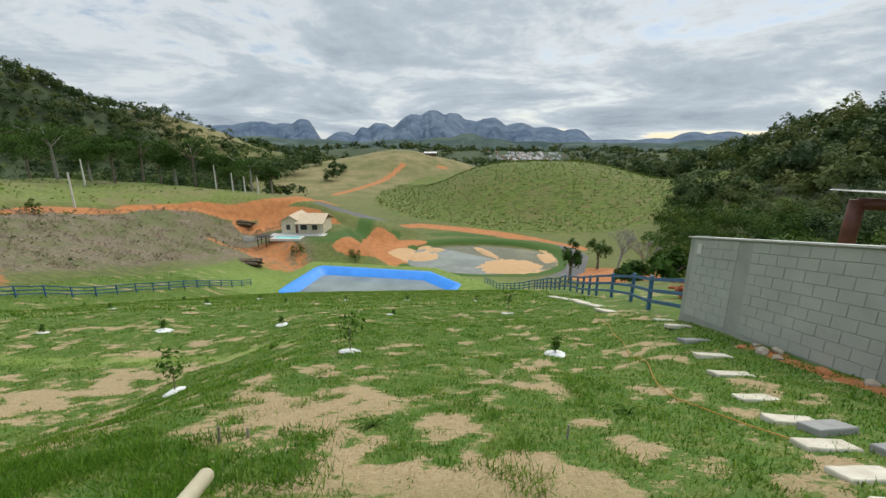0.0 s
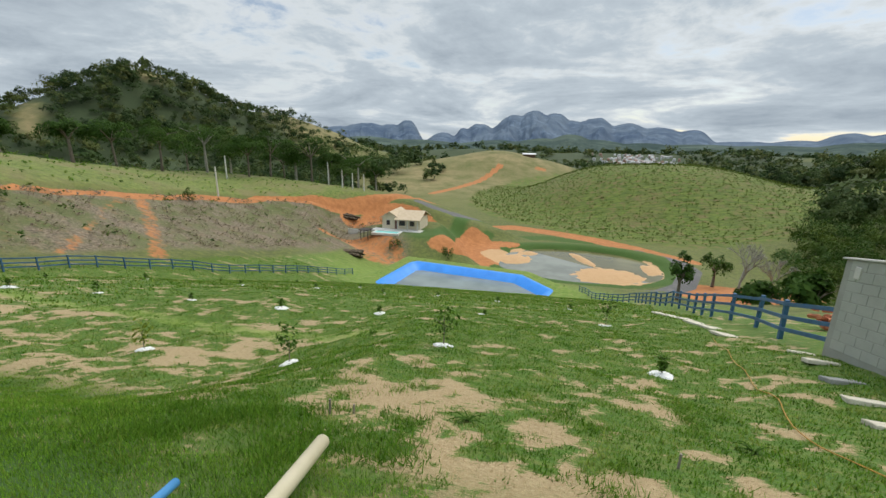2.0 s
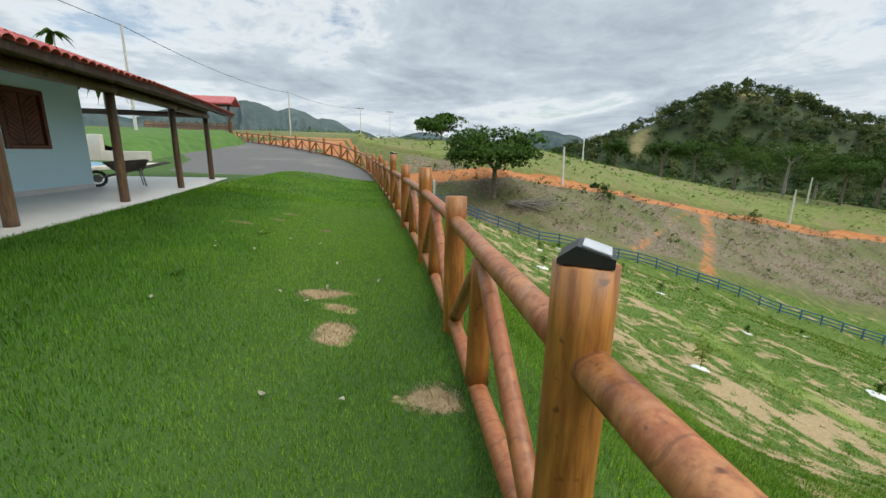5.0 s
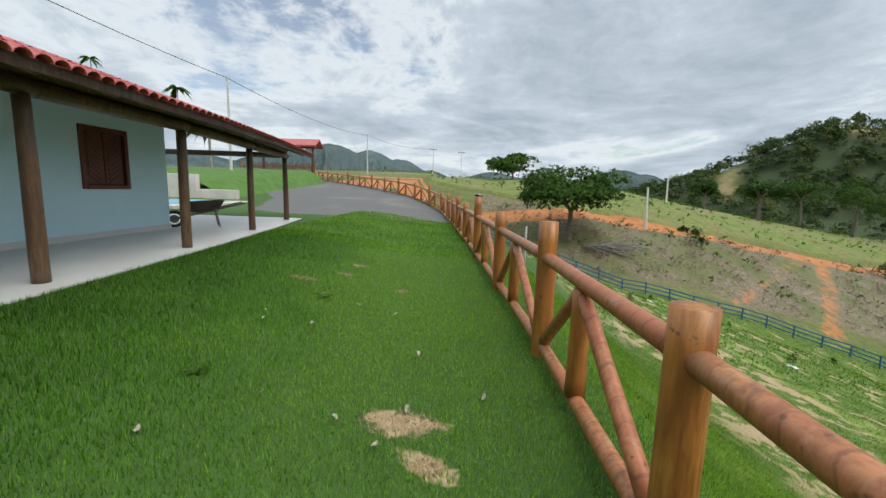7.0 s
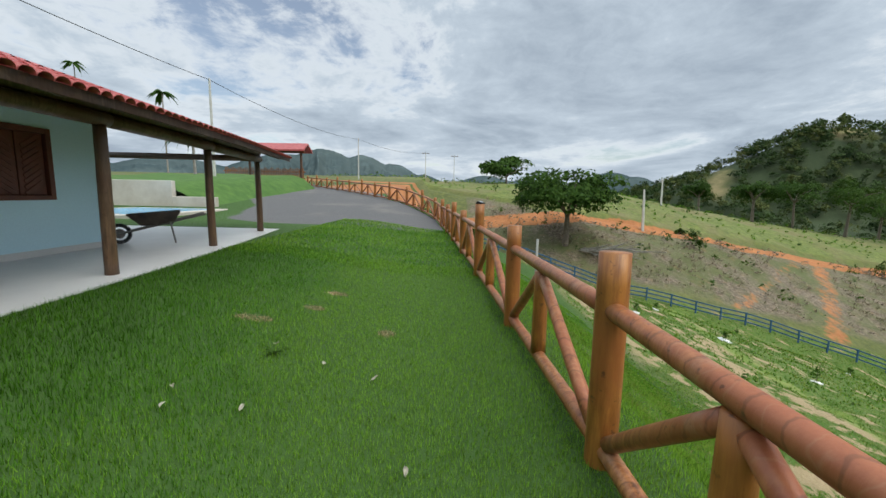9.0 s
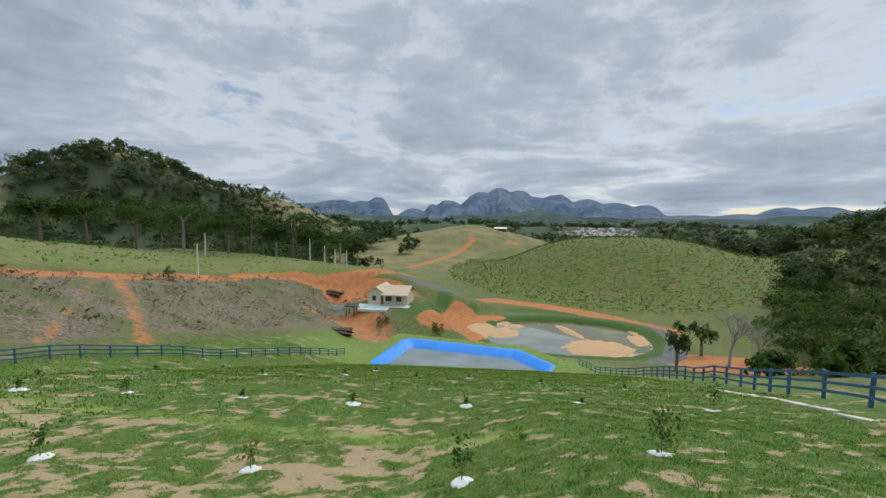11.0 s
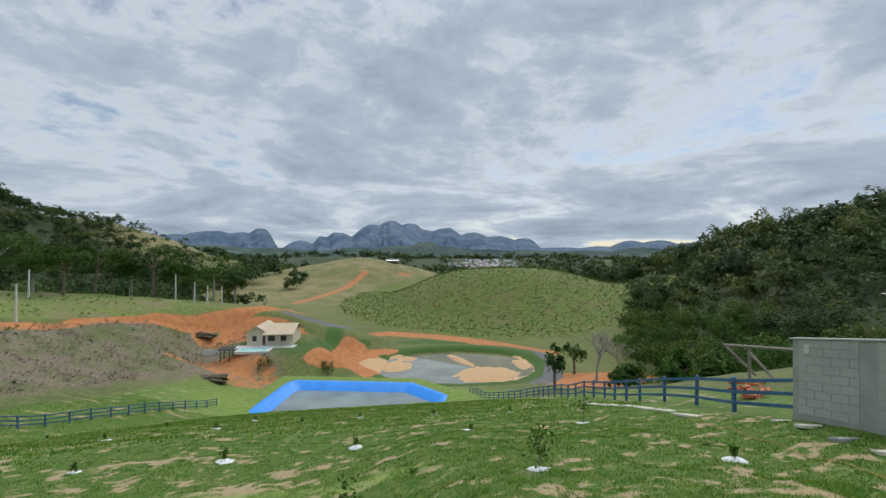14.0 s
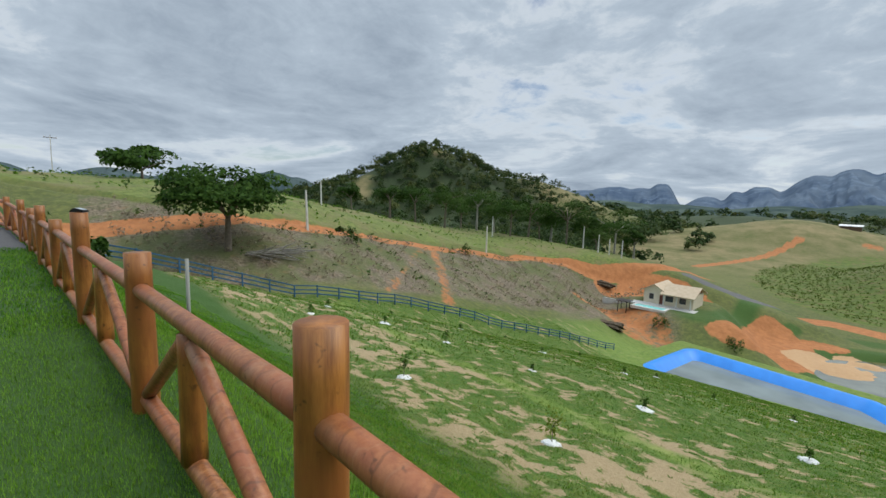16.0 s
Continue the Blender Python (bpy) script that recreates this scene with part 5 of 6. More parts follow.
# ---- poles and wires ----
def pole(x, y, h, label="pale concrete pole beside the dirt lane", arm=False, r=0.16, lean=0.0, base=None):
    z = ground_z(x, y) if base is None else base
    t = thing("utility_pole", label, "pole", (x, y, z), "concrete poles")
    bm = bmesh.new()
    vs = []
    for zz, w in ((-0.5, r), (h, r * 0.62)):
        vs.append([bm.verts.new((sx * w + lean * max(zz, 0), sy * w * 0.8, zz)) for sx, sy in ((-1, -1), (1, -1), (1, 1), (-1, 1))])
    for k in range(4):
        bm.faces.new((vs[0][k], vs[0][(k + 1) % 4], vs[1][(k + 1) % 4], vs[1][k]))
    bm.faces.new(vs[1])
    part("shaft", bm, M_CONCRETE, t)
    if arm:
        part("cross_arm", box(bmesh.new(), (-0.06, -0.9, h - 0.45), (0.06, 0.9, h - 0.33), 0.01), M_DARKLOG, t)
        for s in (-0.8, 0, 0.8):
            part("insulator", log(bmesh.new(), (0, s, h - 0.33), (0, s, h - 0.12), 0.05, 0.03, 8, 2, 0, 1), M_COPING, t)
    return t


for x, y, h, lean in ((-55.7, 24.0, 5.2, -0.09), (-81, 39, 5.0, -0.05), (-67.0, 74, 6.3, 0.0), (-80, 92, 6.0, 0.0), (-64.0, 116, 6.8, 0), (-57.5, 112.4, 5.2, 0), (-55.0, 114, 4.6, 0), (-52.0, 115.5, 4.8, 0)):
    pole(x, y, h, "pale concrete pole leaning beside the dirt lane" if lean else "pale concrete pole beside the dirt lane", lean=lean)
for x, y, b, h, arm in ((-73.0, -15.8, 2.4, 7.8, False), (-103.5, -6.4, 4.0, 7.2, True), (-108.7, 0.5, 4.8, 6.3, True), (-38.5, -20.3, 1.7, 8.6, False)):
    pole(x, y, h, "tall concrete power pole with a cross arm" if arm else "tall concrete power pole", arm, 0.11, base=b)


def wire(a, b, sag, name="power_line"):
    cu = bpy.data.curves.new(name, "CURVE")
    cu.dimensions, cu.bevel_depth = "3D", 0.022
    sp = cu.splines.new("POLY")
    sp.points.add(24)
    for k in range(25):
        t = k / 24
        p = Vector(a).lerp(Vector(b), t)
        sp.points[k].co = (p.x, p.y, p.z - sag * 4 * t * (1 - t), 1)
    cu.materials.append(M_BLACK)
    return tagged(new(name, cu), "thin black overhead power line", "cable")


wire((-38.5, -20.3, 10.2), (-73, -15.8, 10.0), 0.8)
wire((-73, -15.8, 10.0), (-103.5, -6.4, 11.0), 0.8)
wire((-38.5, -20.3, 10.2), (-2.0, -21.5, 11.0), 0.6)

# ---- house in the valley ----
M_ROOFPALE = plain("pale_roof_tile", (0.52, 0.40, 0.27), (0.62, 0.50, 0.35), 0.8, 1.5, 0, 0.3)
M_POOLWATER = water_material("pool_water", (0.22, 0.55, 0.52), 0.08, 0.1)
M_GLASS = plain("dark_window", (0.035, 0.04, 0.045), (0.05, 0.055, 0.06), 0.15, 2)
vh = thing("valley_house", "cream bungalow with pale tiled gable roofs", "house", (-33.2, 97.5, -19.3))


def gable(bm, x0, x1, y0, y1, z0, rise, along="y", lap=0.5):
    """A gable roof with thickness; the ridge runs along the given axis."""
    for s in (0, 1):
        if along == "y":
            m = (x0 + x1) / 2
            e0 = x0 - lap if s == 0 else x1 + lap
            k = rise / ((x1 - x0) / 2)
            pts = [(e0, y0 - lap, z0 - k * lap), (e0, y1 + lap, z0 - k * lap), (m, y1 + lap, z0 + rise), (m, y0 - lap, z0 + rise)]
        else:
            m = (y0 + y1) / 2
            e0 = y0 - lap if s == 0 else y1 + lap
            k = rise / ((y1 - y0) / 2)
            pts = [(x0 - lap, e0, z0 - k * lap), (x1 + lap, e0, z0 - k * lap), (x1 + lap, m, z0 + rise), (x0 - lap, m, z0 + rise)]
        a = [bm.verts.new(p) for p in pts]
        b = [bm.verts.new((p[0], p[1], p[2] + 0.16)) for p in pts]
        for q in (a, b[::-1], *((a[i], b[i], b[(i + 1) % 4], a[(i + 1) % 4]) for i in range(4))):
            bm.faces.new(q)
    bmesh.ops.recalc_face_normals(bm, faces=bm.faces)


bm = bmesh.new()
box(bm, (-4.6, -3.2, -0.3), (5.2, 4.0, 2.9))
for x0, x1, y in ((-4.6, -0.4, -3.2),):
    a = [bm.verts.new(p) for p in ((x0, y, 2.9), (x1, y, 2.9), ((x0 + x1) / 2, y, 4.1))]
    bm.faces.new(a)
part("wall", bm, M_CREAM, vh)
bm = bmesh.new()
gable(bm, -4.6, -0.2, -3.4, 4.2, 2.9, 1.35, "y", 0.6)
part("roof", bm, M_ROOFPALE, vh)
bm = bmesh.new()
gable(bm, -0.2, 5.2, -4.4, 4.2, 2.75, 1.5, "x", 0.6)
part("roof", bm, M_ROOFPALE, vh)
for x, w in ((-3.0, 0.9), (0.6, 1.5), (3.2, 1.2)):
    win = part("window", box(bmesh.new(), (x - w / 2, -3.26, 0.9), (x + w / 2, -3.18, 2.1)), M_GLASS, vh)
    part("window_frame", box(bmesh.new(), (x - w / 2 - 0.08, -3.24, 2.1), (x + w / 2 + 0.08, -3.17, 2.2)), M_COPING, win)
part("door", box(bmesh.new(), (-1.3, -3.26, 0.0), (-0.5, -3.18, 2.1)), M_SHUTTER, vh)
for x in (-0.1, 2.4, 5.0):
    part("porch_post", box(bmesh.new(), (x - 0.1, -4.7, -0.2), (x + 0.1, -4.5, 2.8)), M_COPING, vh)
part("terrace", box(bmesh.new(), (-6.5, -6.0, -0.4), (6.2, -3.2, 0.04)), M_FLOORWHITE, vh)
small_pool = thing("swimming_pool", "small turquoise pool with a white rim", "pool", (-34.7, 89.5, -19.3))
bm = bmesh.new()
for lo, hi in (((-3.4, -1.7, -0.4), (3.4, -1.2, 0.18)), ((-3.4, 1.2, -0.4), (3.4, 1.7, 0.18)), ((-3.4, -1.2, -0.4), (-2.9, 1.2, 0.18)), ((2.9, -1.2, -0.4), (3.4, 1.2, 0.18))):
    box(bm, lo, hi)
part("rim", bm, M_COPING, small_pool)
part("water", box(bmesh.new(), (-2.9, -1.2, -0.3), (2.9, 1.2, 0.08)), M_POOLWATER, small_pool)
kiosk = thing("garden_shelter", "dark flat-roofed shelter beside the pool", "shelter", (-39.5, 88.0, ground_z(-39.5, 88.0)))
for x, y in ((-0.9, -0.9), (0.9, -0.9), (0.9, 0.9), (-0.9, 0.9)):
    part("post", box(bmesh.new(), (x - 0.07, y - 0.07, -0.2), (x + 0.07, y + 0.07, 2.2)), M_BLACK, kiosk)
part("roof", box(bmesh.new(), (-1.3, -1.3, 2.2), (1.3, 1.3, 2.36), 0.02), M_BLACK, kiosk)
low_wall = thing("garden_wall", "low white wall beside the valley house", "wall", (-43.0, 92.0, ground_z(-43.0, 92)))
part("wall_run", box(bmesh.new(), (-3.0, -0.1, -0.4), (3.0, 0.1, 0.9), 0.01), M_COPING, low_wall)

# ---- entrance: gate roof, pickets, pool garden ----
gate = thing("gatehouse", "red tiled gate roof on dark posts", "gate", (-48.6, -19.2, 2.3))
for y in (-3.0, 2.6):
    part("post", log(bmesh.new(), (0, y, -0.3), (0, y, 3.3), 0.14, 0.13, 10, 4, 0.04, 5), M_DARKLOG, gate, smooth=True)
part("beam", box(bmesh.new(), (-0.12, -3.4, 3.1), (0.12, 3.0, 3.35), 0.02), M_DARKLOG, gate)
bm = bmesh.new()
gable(bm, -1.0, 1.0, -3.4, 3.0, 3.4, 0.55, "y", 0.4)
part("roof", bm, M_ROOFTILE, gate)
picket = thing("picket_gate", "brown upright stick fence across the entrance", "fence", (-49.0, -19.5, 2.2))
for k in range(46):
    y = -5.6 + k * 0.19
    part("picket", log(bmesh.new(), (0, y, -0.2), (0.02, y, 1.55 + 0.1 * math.sin(k * 1.7)), 0.06, 0.05, 6, 2, 0.05, k), M_LOG, picket)
part("rail", log(bmesh.new(), (0.06, -5.8, 0.5), (0.06, 3.2, 0.5), 0.05, 0.05, 8, 3, 0.03, 3), M_LOG, picket)
part("rail", log(bmesh.new(), (0.06, -5.8, 1.2), (0.06, 3.2, 1.2), 0.05, 0.05, 8, 3, 0.03, 4), M_LOG, picket)
retain = thing("retaining_wall", "stepped pale stone retaining wall behind the pool", "wall", (0, 0, 0))
M_PALESTONE = plain("pale_stone_wall", (0.52, 0.47, 0.40), (0.64, 0.60, 0.53), 0.85, 1.4, 0, 0.25, 25)
part("wall_run", box(bmesh.new(), (-25.0, -21.0, 0.0), (-24.7, -14.6, 1.75), 0.02), M_PALESTONE, retain)
part("wall_run", box(bmesh.new(), (-25.0, -14.6, 0.0), (-24.7, -12.4, 0.95), 0.02), M_PALESTONE, retain)
berm = thing("grass_bank", "grassy bank above the retaining wall", "bank", (0, 0, 0))
bm = bmesh.new()
gv = {}
for i in range(13):
    for j in range(15):
        x, y = -25.0 - i * 1.5, -27.0 + j * 1.15
        h = 0.25 + 1.35 * float(sstep(-12.2, -15.5, y)) + 0.10 * i * float(sstep(-11.5, -14, y)) + 0.06 * math.sin(i * 1.3 + j)
        gv[i, j] = bm.verts.new((x, y, h if j < 14 else 0.0))
for i in range(12):
    for j in range(14):
        bm.faces.new((gv[i, j], gv[i, j + 1], gv[i + 1, j + 1], gv[i + 1, j]))
bmesh.ops.recalc_face_normals(bm, faces=bm.faces)
M_BANK = plain("bank_turf", (0.045, 0.12, 0.014), (0.09, 0.19, 0.026), 0.9, 1.5, 0, 0.5, 30)
part("turf", bm, M_BANK, berm, smooth=True)
sp_pool = thing("swimming_pool", "blue plastic swimming pool with a pale rim", "pool", (-20.5, -13.2, 0.3))
M_POOLBLUE = water_material("blue_pool_water", (0.06, 0.42, 0.72), 0.1, 0.2)
part("rim", box(bmesh.new(), (-3.2, -2.6, -0.4), (2.6, 2.0, 0.12), 0.03), M_PALESTONE, sp_pool)
part("water", box(bmesh.new(), (-2.8, -2.2, -0.2), (2.2, 1.6, 0.126), 0.0), M_POOLBLUE, sp_pool)


def wheelbarrow(x, y, z, turn):
    w = thing("wheelbarrow", "worn grey steel wheelbarrow standing on the porch", "wheelbarrow", (0, 0, 0))
    M_TRAY = plain("worn_grey_steel", (0.16, 0.15, 0.14), (0.26, 0.24, 0.22), 0.55, 6, 0.5)
    bm = bmesh.new()
    top = [(-0.36, -0.30, 0.62), (0.50, -0.26, 0.55), (0.50, 0.26, 0.55), (-0.36, 0.30, 0.62)]
    low = [(-0.22, -0.20, 0.36), (0.28, -0.17, 0.34), (0.28, 0.17, 0.34), (-0.22, 0.20, 0.36)]
    a, b = [bm.verts.new(p) for p in top], [bm.verts.new(p) for p in low]
    bm.faces.new(b)
    for k in range(4):
        bm.faces.new((a[k], b[k], b[(k + 1) % 4], a[(k + 1) % 4]))
    bmesh.ops.solidify(bm, geom=bm.faces[:], thickness=0.012)
    part("tray", bm, plain("rusted_tray", (0.10, 0.085, 0.075), (0.20, 0.16, 0.13), 0.5, 5, 0.3), w, "rusty grey tray")
    bm = bmesh.new()
    n = 16
    for k in range(n):
        a0, a1 = 6.2832 * k / n, 6.2832 * (k + 1) / n
        log(bm, (0.62 + math.cos(a0) * 0.16, 0, 0.19 + math.sin(a0) * 0.16), (0.62 + math.cos(a1) * 0.16, 0, 0.19 + math.sin(a1) * 0.16), 0.035, 0.035, 8, 1, 0, k)
    tyre = part("wheel", bm, M_BLACK, w, "black rubber wheel", True)
    part("hub", log(bmesh.new(), (0.62, -0.05, 0.19), (0.62, 0.05, 0.19), 0.09, 0.09, 12, 1, 0, 3), M_TRAY, tyre)
    for s in (-1, 1):
        part("handle", log(bmesh.new(), (0.62, s * 0.08, 0.19), (-0.78, s * 0.29, 0.56), 0.018, 0.018, 8, 2, 0, 1), M_TRAY, w)
        part("leg", log(bmesh.new(), (-0.18, s * 0.22, 0.42), (-0.25, s * 0.24, 0.0), 0.016, 0.016, 8, 1, 0, 1), M_TRAY, w)
    w.matrix_world = pose(x, y, z, 0, 0, turn)


wheelbarrow(-11.9, -6.15, FZ, -55)
tap_post = thing("marker_post", "thin grey metal post on the grass bank", "post", (-10.9, 1.0, ground_z(-10.9, 1.0)))
part("shaft", log(bmesh.new(), (0, 0, -0.2), (0.01, 0, 0.62 - ground_z(-10.9, 1.0)), 0.022, 0.022, 10, 2, 0.01, 2), M_JOINT, tap_post, smooth=True)


def palm(x, y, z, h, seed, label):
    t = thing("palm_tree", label, "palm", (x, y, z))
    rr = random.Random(seed)
    part("trunk", log(bmesh.new(), (0, 0, -0.4), (0.2, 0, h), 0.17, 0.11, 8, 6, 0.04, seed), M_PALEBARK, t, smooth=True)
    for k in range(13):
        an, up0 = rr.uniform(0, 6.28), rr.uniform(0.1, 1.2)
        bm = bmesh.new()
        prev = None
        L = 3.0
        for s in range(8):
            q = s / 7
            out = L * q
            p = Vector((0.2 + math.cos(an) * out, math.sin(an) * out, h + up0 * out * 0.7 - 1.5 * out * q * 0.75))
            side = Vector((-math.sin(an), math.cos(an), 0)) * L * 0.13 * math.sin(math.pi * min(q + 0.12, 1))
            row = (bm.verts.new(p + side - Vector((0, 0, side.length * 0.7))), bm.verts.new(p), bm.verts.new(p - side - Vector((0, 0, side.length * 0.7))))
            if prev:
                bm.faces.new((prev[0], prev[1], row[1], row[0]))
                bm.faces.new((prev[1], prev[2], row[2], row[1]))
            prev = row
        f = part("frond", bm, M_LEAF, t)
        a = f.data.attributes.new("tone", "FLOAT", "POINT")
    return t


palm(-82, -54.2, 2.0, 17.0, 3, "tall palm tree behind the farmhouse")
palm(-108, -93.6, 2.0, 29.5, 4, "tall distant palm tree behind the farmhouse")
palm(-47.5, -27.5, 1.5, 6.3, 5, "young coconut palm beside the power pole")

# open timber frame and a heap of bricks past the rail fence
M_GREYWOOD = plain("weathered_timber", (0.20, 0.17, 0.14), (0.32, 0.28, 0.23), 0.85, 3, 0, 0.3)
tf = thing("timber_frame", "weathered timber frame standing in the grass", "frame", (12.8, 17.2, ground_z(12.8, 17.2)))
for a, b in (((-0.6, 1.8, 1.5), (-0.9, -2.2, 2.2)), ((-0.6, 1.8, 1.5), (0.3, 0.9, 0.2)), ((-0.7, 0.2, -0.3), (-0.7, 0.2, 1.75)), ((-0.7, 0.2, 1.5), (-0.5, -1.0, 0.5)), ((-0.9, -2.2, -0.3), (-0.9, -2.2, 2.2))):
    part("beam", log(bmesh.new(), a, b, 0.07, 0.065, 8, 3, 0.03, 7), M_GREYWOOD, tf)
M_BRICK = plain("orange_hollow_brick", (0.42, 0.13, 0.06), (0.54, 0.20, 0.10), 0.85, 6, 0, 0.3)
bh = thing("brick_heap", "heap of orange hollow bricks in the grass", "bricks", (9.4, 14.2, ground_z(9.4, 14.2)))
rr = random.Random(4)
for k in range(34):
    m = Matrix.Translation((rr.uniform(-0.7, 0.7), rr.uniform(-0.5, 0.5), 0.08 + 0.11 * (k % 4))) @ Euler((rr.uniform(-0.3, 0.3), rr.uniform(-0.3, 0.3), rr.uniform(0, 3))).to_matrix().to_4x4()
    part("brick", box(bmesh.new(), (-0.15, -0.07, -0.05), (0.15, 0.07, 0.05), 0.006, m), M_BRICK, bh)
shed = thing("open_shed", "corrugated metal roof on a dark wooden post", "shed", (0, 0, 0))
part("post", log(bmesh.new(), (10.1, 10.0, -3.6), (10.12, 10.0, 0.10), 0.17, 0.16, 12, 5, 0.03, 2), M_SHUTTER, shed, smooth=True)
part("beam", log(bmesh.new(), (10.12, 10.0, 0.02), (14.5, 7.9, 0.02), 0.15, 0.16, 10, 3, 0.03, 3), M_SHUTTER, shed, smooth=True)
bm = bmesh.new()
gv = {}
for i in range(61):
    for j in range(2):
        gv[i, j] = bm.verts.new((9.75 + i * 0.085, 10.45 - i * 0.043 - j * 3.0, 0.30 + 0.02 * math.sin(i * 1.57) + 0.15 * j))
for i in range(60):
    bm.faces.new((gv[i, 0], gv[i + 1, 0], gv[i + 1, 1], gv[i, 1]))
bmesh.ops.solidify(bm, geom=bm.faces[:], thickness=0.01)
part("roof_sheet", bm, M_METAL, shed)
barn = thing("barn", "long low white-roofed shed on a grazing hill", "barn", (-12, 395, ground_z(-12, 395)))
part("wall", box(bmesh.new(), (-5.5, -2.4, -1), (5.5, 2.4, 2.0)), M_DARKLOG, barn)
bm = bmesh.new()
gable(bm, -5.5, 5.5, -2.4, 2.4, 2.0, 0.9, "x", 0.6)
part("roof", bm, M_METAL, barn)

# ---- distant town and mountains ----
r = np.random.default_rng(9)
M_TOWN = Mat("town_walls", 0.9)
M_TOWN.color(M_TOWN.ramp(M_TOWN.island(), (0.0, (0.36, 0.36, 0.35)), (0.5, (0.60, 0.60, 0.60)), (0.8, (0.32, 0.20, 0.15))))
tv, tfc = [], []
for k in range(230):
    az = radians(float(r.normal(11.5, 2.1)))
    d = float(r.uniform(690, 850))
    x, y = math.sin(az) * d, math.cos(az) * d
    w, l, h = r.uniform(1.2, 2.6), r.uniform(1.2, 2.6), r.uniform(1.6, 3.6)
    z = ground_z(x, y)
    b = len(tv)
    tv += [(x + sx * w, y + sy * l, z + sz) for sz in (-3, h) for sx, sy in ((-1, -1), (1, -1), (1, 1), (-1, 1))]
    tv += [(x - w, y, z + h + 1.2), (x + w, y, z + h + 1.2)]
    tfc += [(b, b + 1, b + 5, b + 4), (b + 1, b + 2, b + 6, b + 5), (b + 2, b + 3, b + 7, b + 6), (b + 3, b, b + 4, b + 7), (b + 4, b + 5, b + 9, b + 8), (b + 6, b + 7, b + 8, b + 9), (b + 4, b + 8, b + 7), (b + 5, b + 6, b + 9)]
tagged(mesh_ob("town", tv, tfc, M_TOWN.m), "small white town in the far valley", "town", kind="stuff")


def fbm(u, v, seed, octaves=5, ridged=False):
    """Fractal value noise over a lattice of random numbers."""
    r = np.random.default_rng(seed)
    out, amp, total = 0.0, 1.0, 0.0
    for k in range(octaves):
        grid = r.random((64, 64))
        f = 2.0 ** k
        x, y = u * f + 7.3 * k, v * f + 3.1 * k
        i, j = np.floor(x).astype(int), np.floor(y).astype(int)
        fx, fy = x - i, y - j
        fx, fy = fx * fx * (3 - 2 * fx), fy * fy * (3 - 2 * fy)
        g = (grid[i % 64, j % 64] * (1 - fx) + grid[(i + 1) % 64, j % 64] * fx) * (1 - fy) + (grid[i % 64, (j + 1) % 64] * (1 - fx) + grid[(i + 1) % 64, (j + 1) % 64] * fx) * fy
        out = out + amp * ((1 - np.abs(2 * g - 1)) if ridged else g)
        total += amp
        amp *= 0.52
    return out / total


def range_mesh(name, label, peaks, dist, base, a0, a1, rough, hazed_a, hazed_b, seed, depth=0.42):
    """A mountain range: broken spurs rising to a crest of domes (azimuth, half-width, degrees high, steepness)."""
    na, nd = int((a1 - a0) / 0.1), 60
    az = np.linspace(a0, a1, na)
    crest = np.full(na, 0.2)
    for c, w, h, k in peaks:
        crest = np.maximum(crest, h * np.exp(-np.abs((az - c) / (w * 1.5)) ** k * 0.6))
    crest = np.convolve(np.pad(crest, 3, "edge"), np.ones(7) / 7, "valid")
    crest = crest * (0.93 + 0.14 * fbm(az * 0.55, az * 0 + 0.5, seed + 3, 5))
    t = np.linspace(0, 1, nd)[:, None]
    A = np.radians(az)[None, :] + 0.012 * (fbm(az[None, :] * 0.3 + 0 * t, t * 3, seed + 5, 3) - 0.5) * np.sin(np.pi * t)
    spur = fbm(az[None, :] * 0.32 + 0 * t, t * 2.2, seed, 6, True) - 0.5
    d = dist * (1 - depth + depth * t)
    z = base + (np.tan(np.radians(crest))[None, :] * dist - base) * np.clip(t ** 1.25 + rough * spur * np.sin(np.pi * t ** 0.8) * 1.2, 0, 0.97 + 0.03 * t)
    v = np.stack([np.sin(A) * d, np.cos(A) * d, z], -1).reshape(-1, 3)
    i = np.arange(na * nd).reshape(nd, na)
    q = np.stack([i[:-1, :-1], i[:-1, 1:], i[1:, 1:], i[1:, :-1]], -1).reshape(-1, 4)
    m = Mat(name + "_cover", 1.0)
    n = m.noise(0.0035, 7, 0.65)
    # both base colours already hold the bluish haze of distance
    c = m.mix(m.ramp(n, (0.40, 0.0), (0.60, 1.0)), hazed_a, hazed_b)
    m.color(m.mix(m.ramp(m.noise(0.009, 6, 0.65), (0.54, 0.0), (0.64, 0.55)), c, tuple(x * 1.5 for x in hazed_b)))
    m.b.inputs["Specular IOR Level"].default_value = 0.05
    return tagged(quads_ob(name, v, q, m.m, smooth=True), label, "mountains", kind="structure")


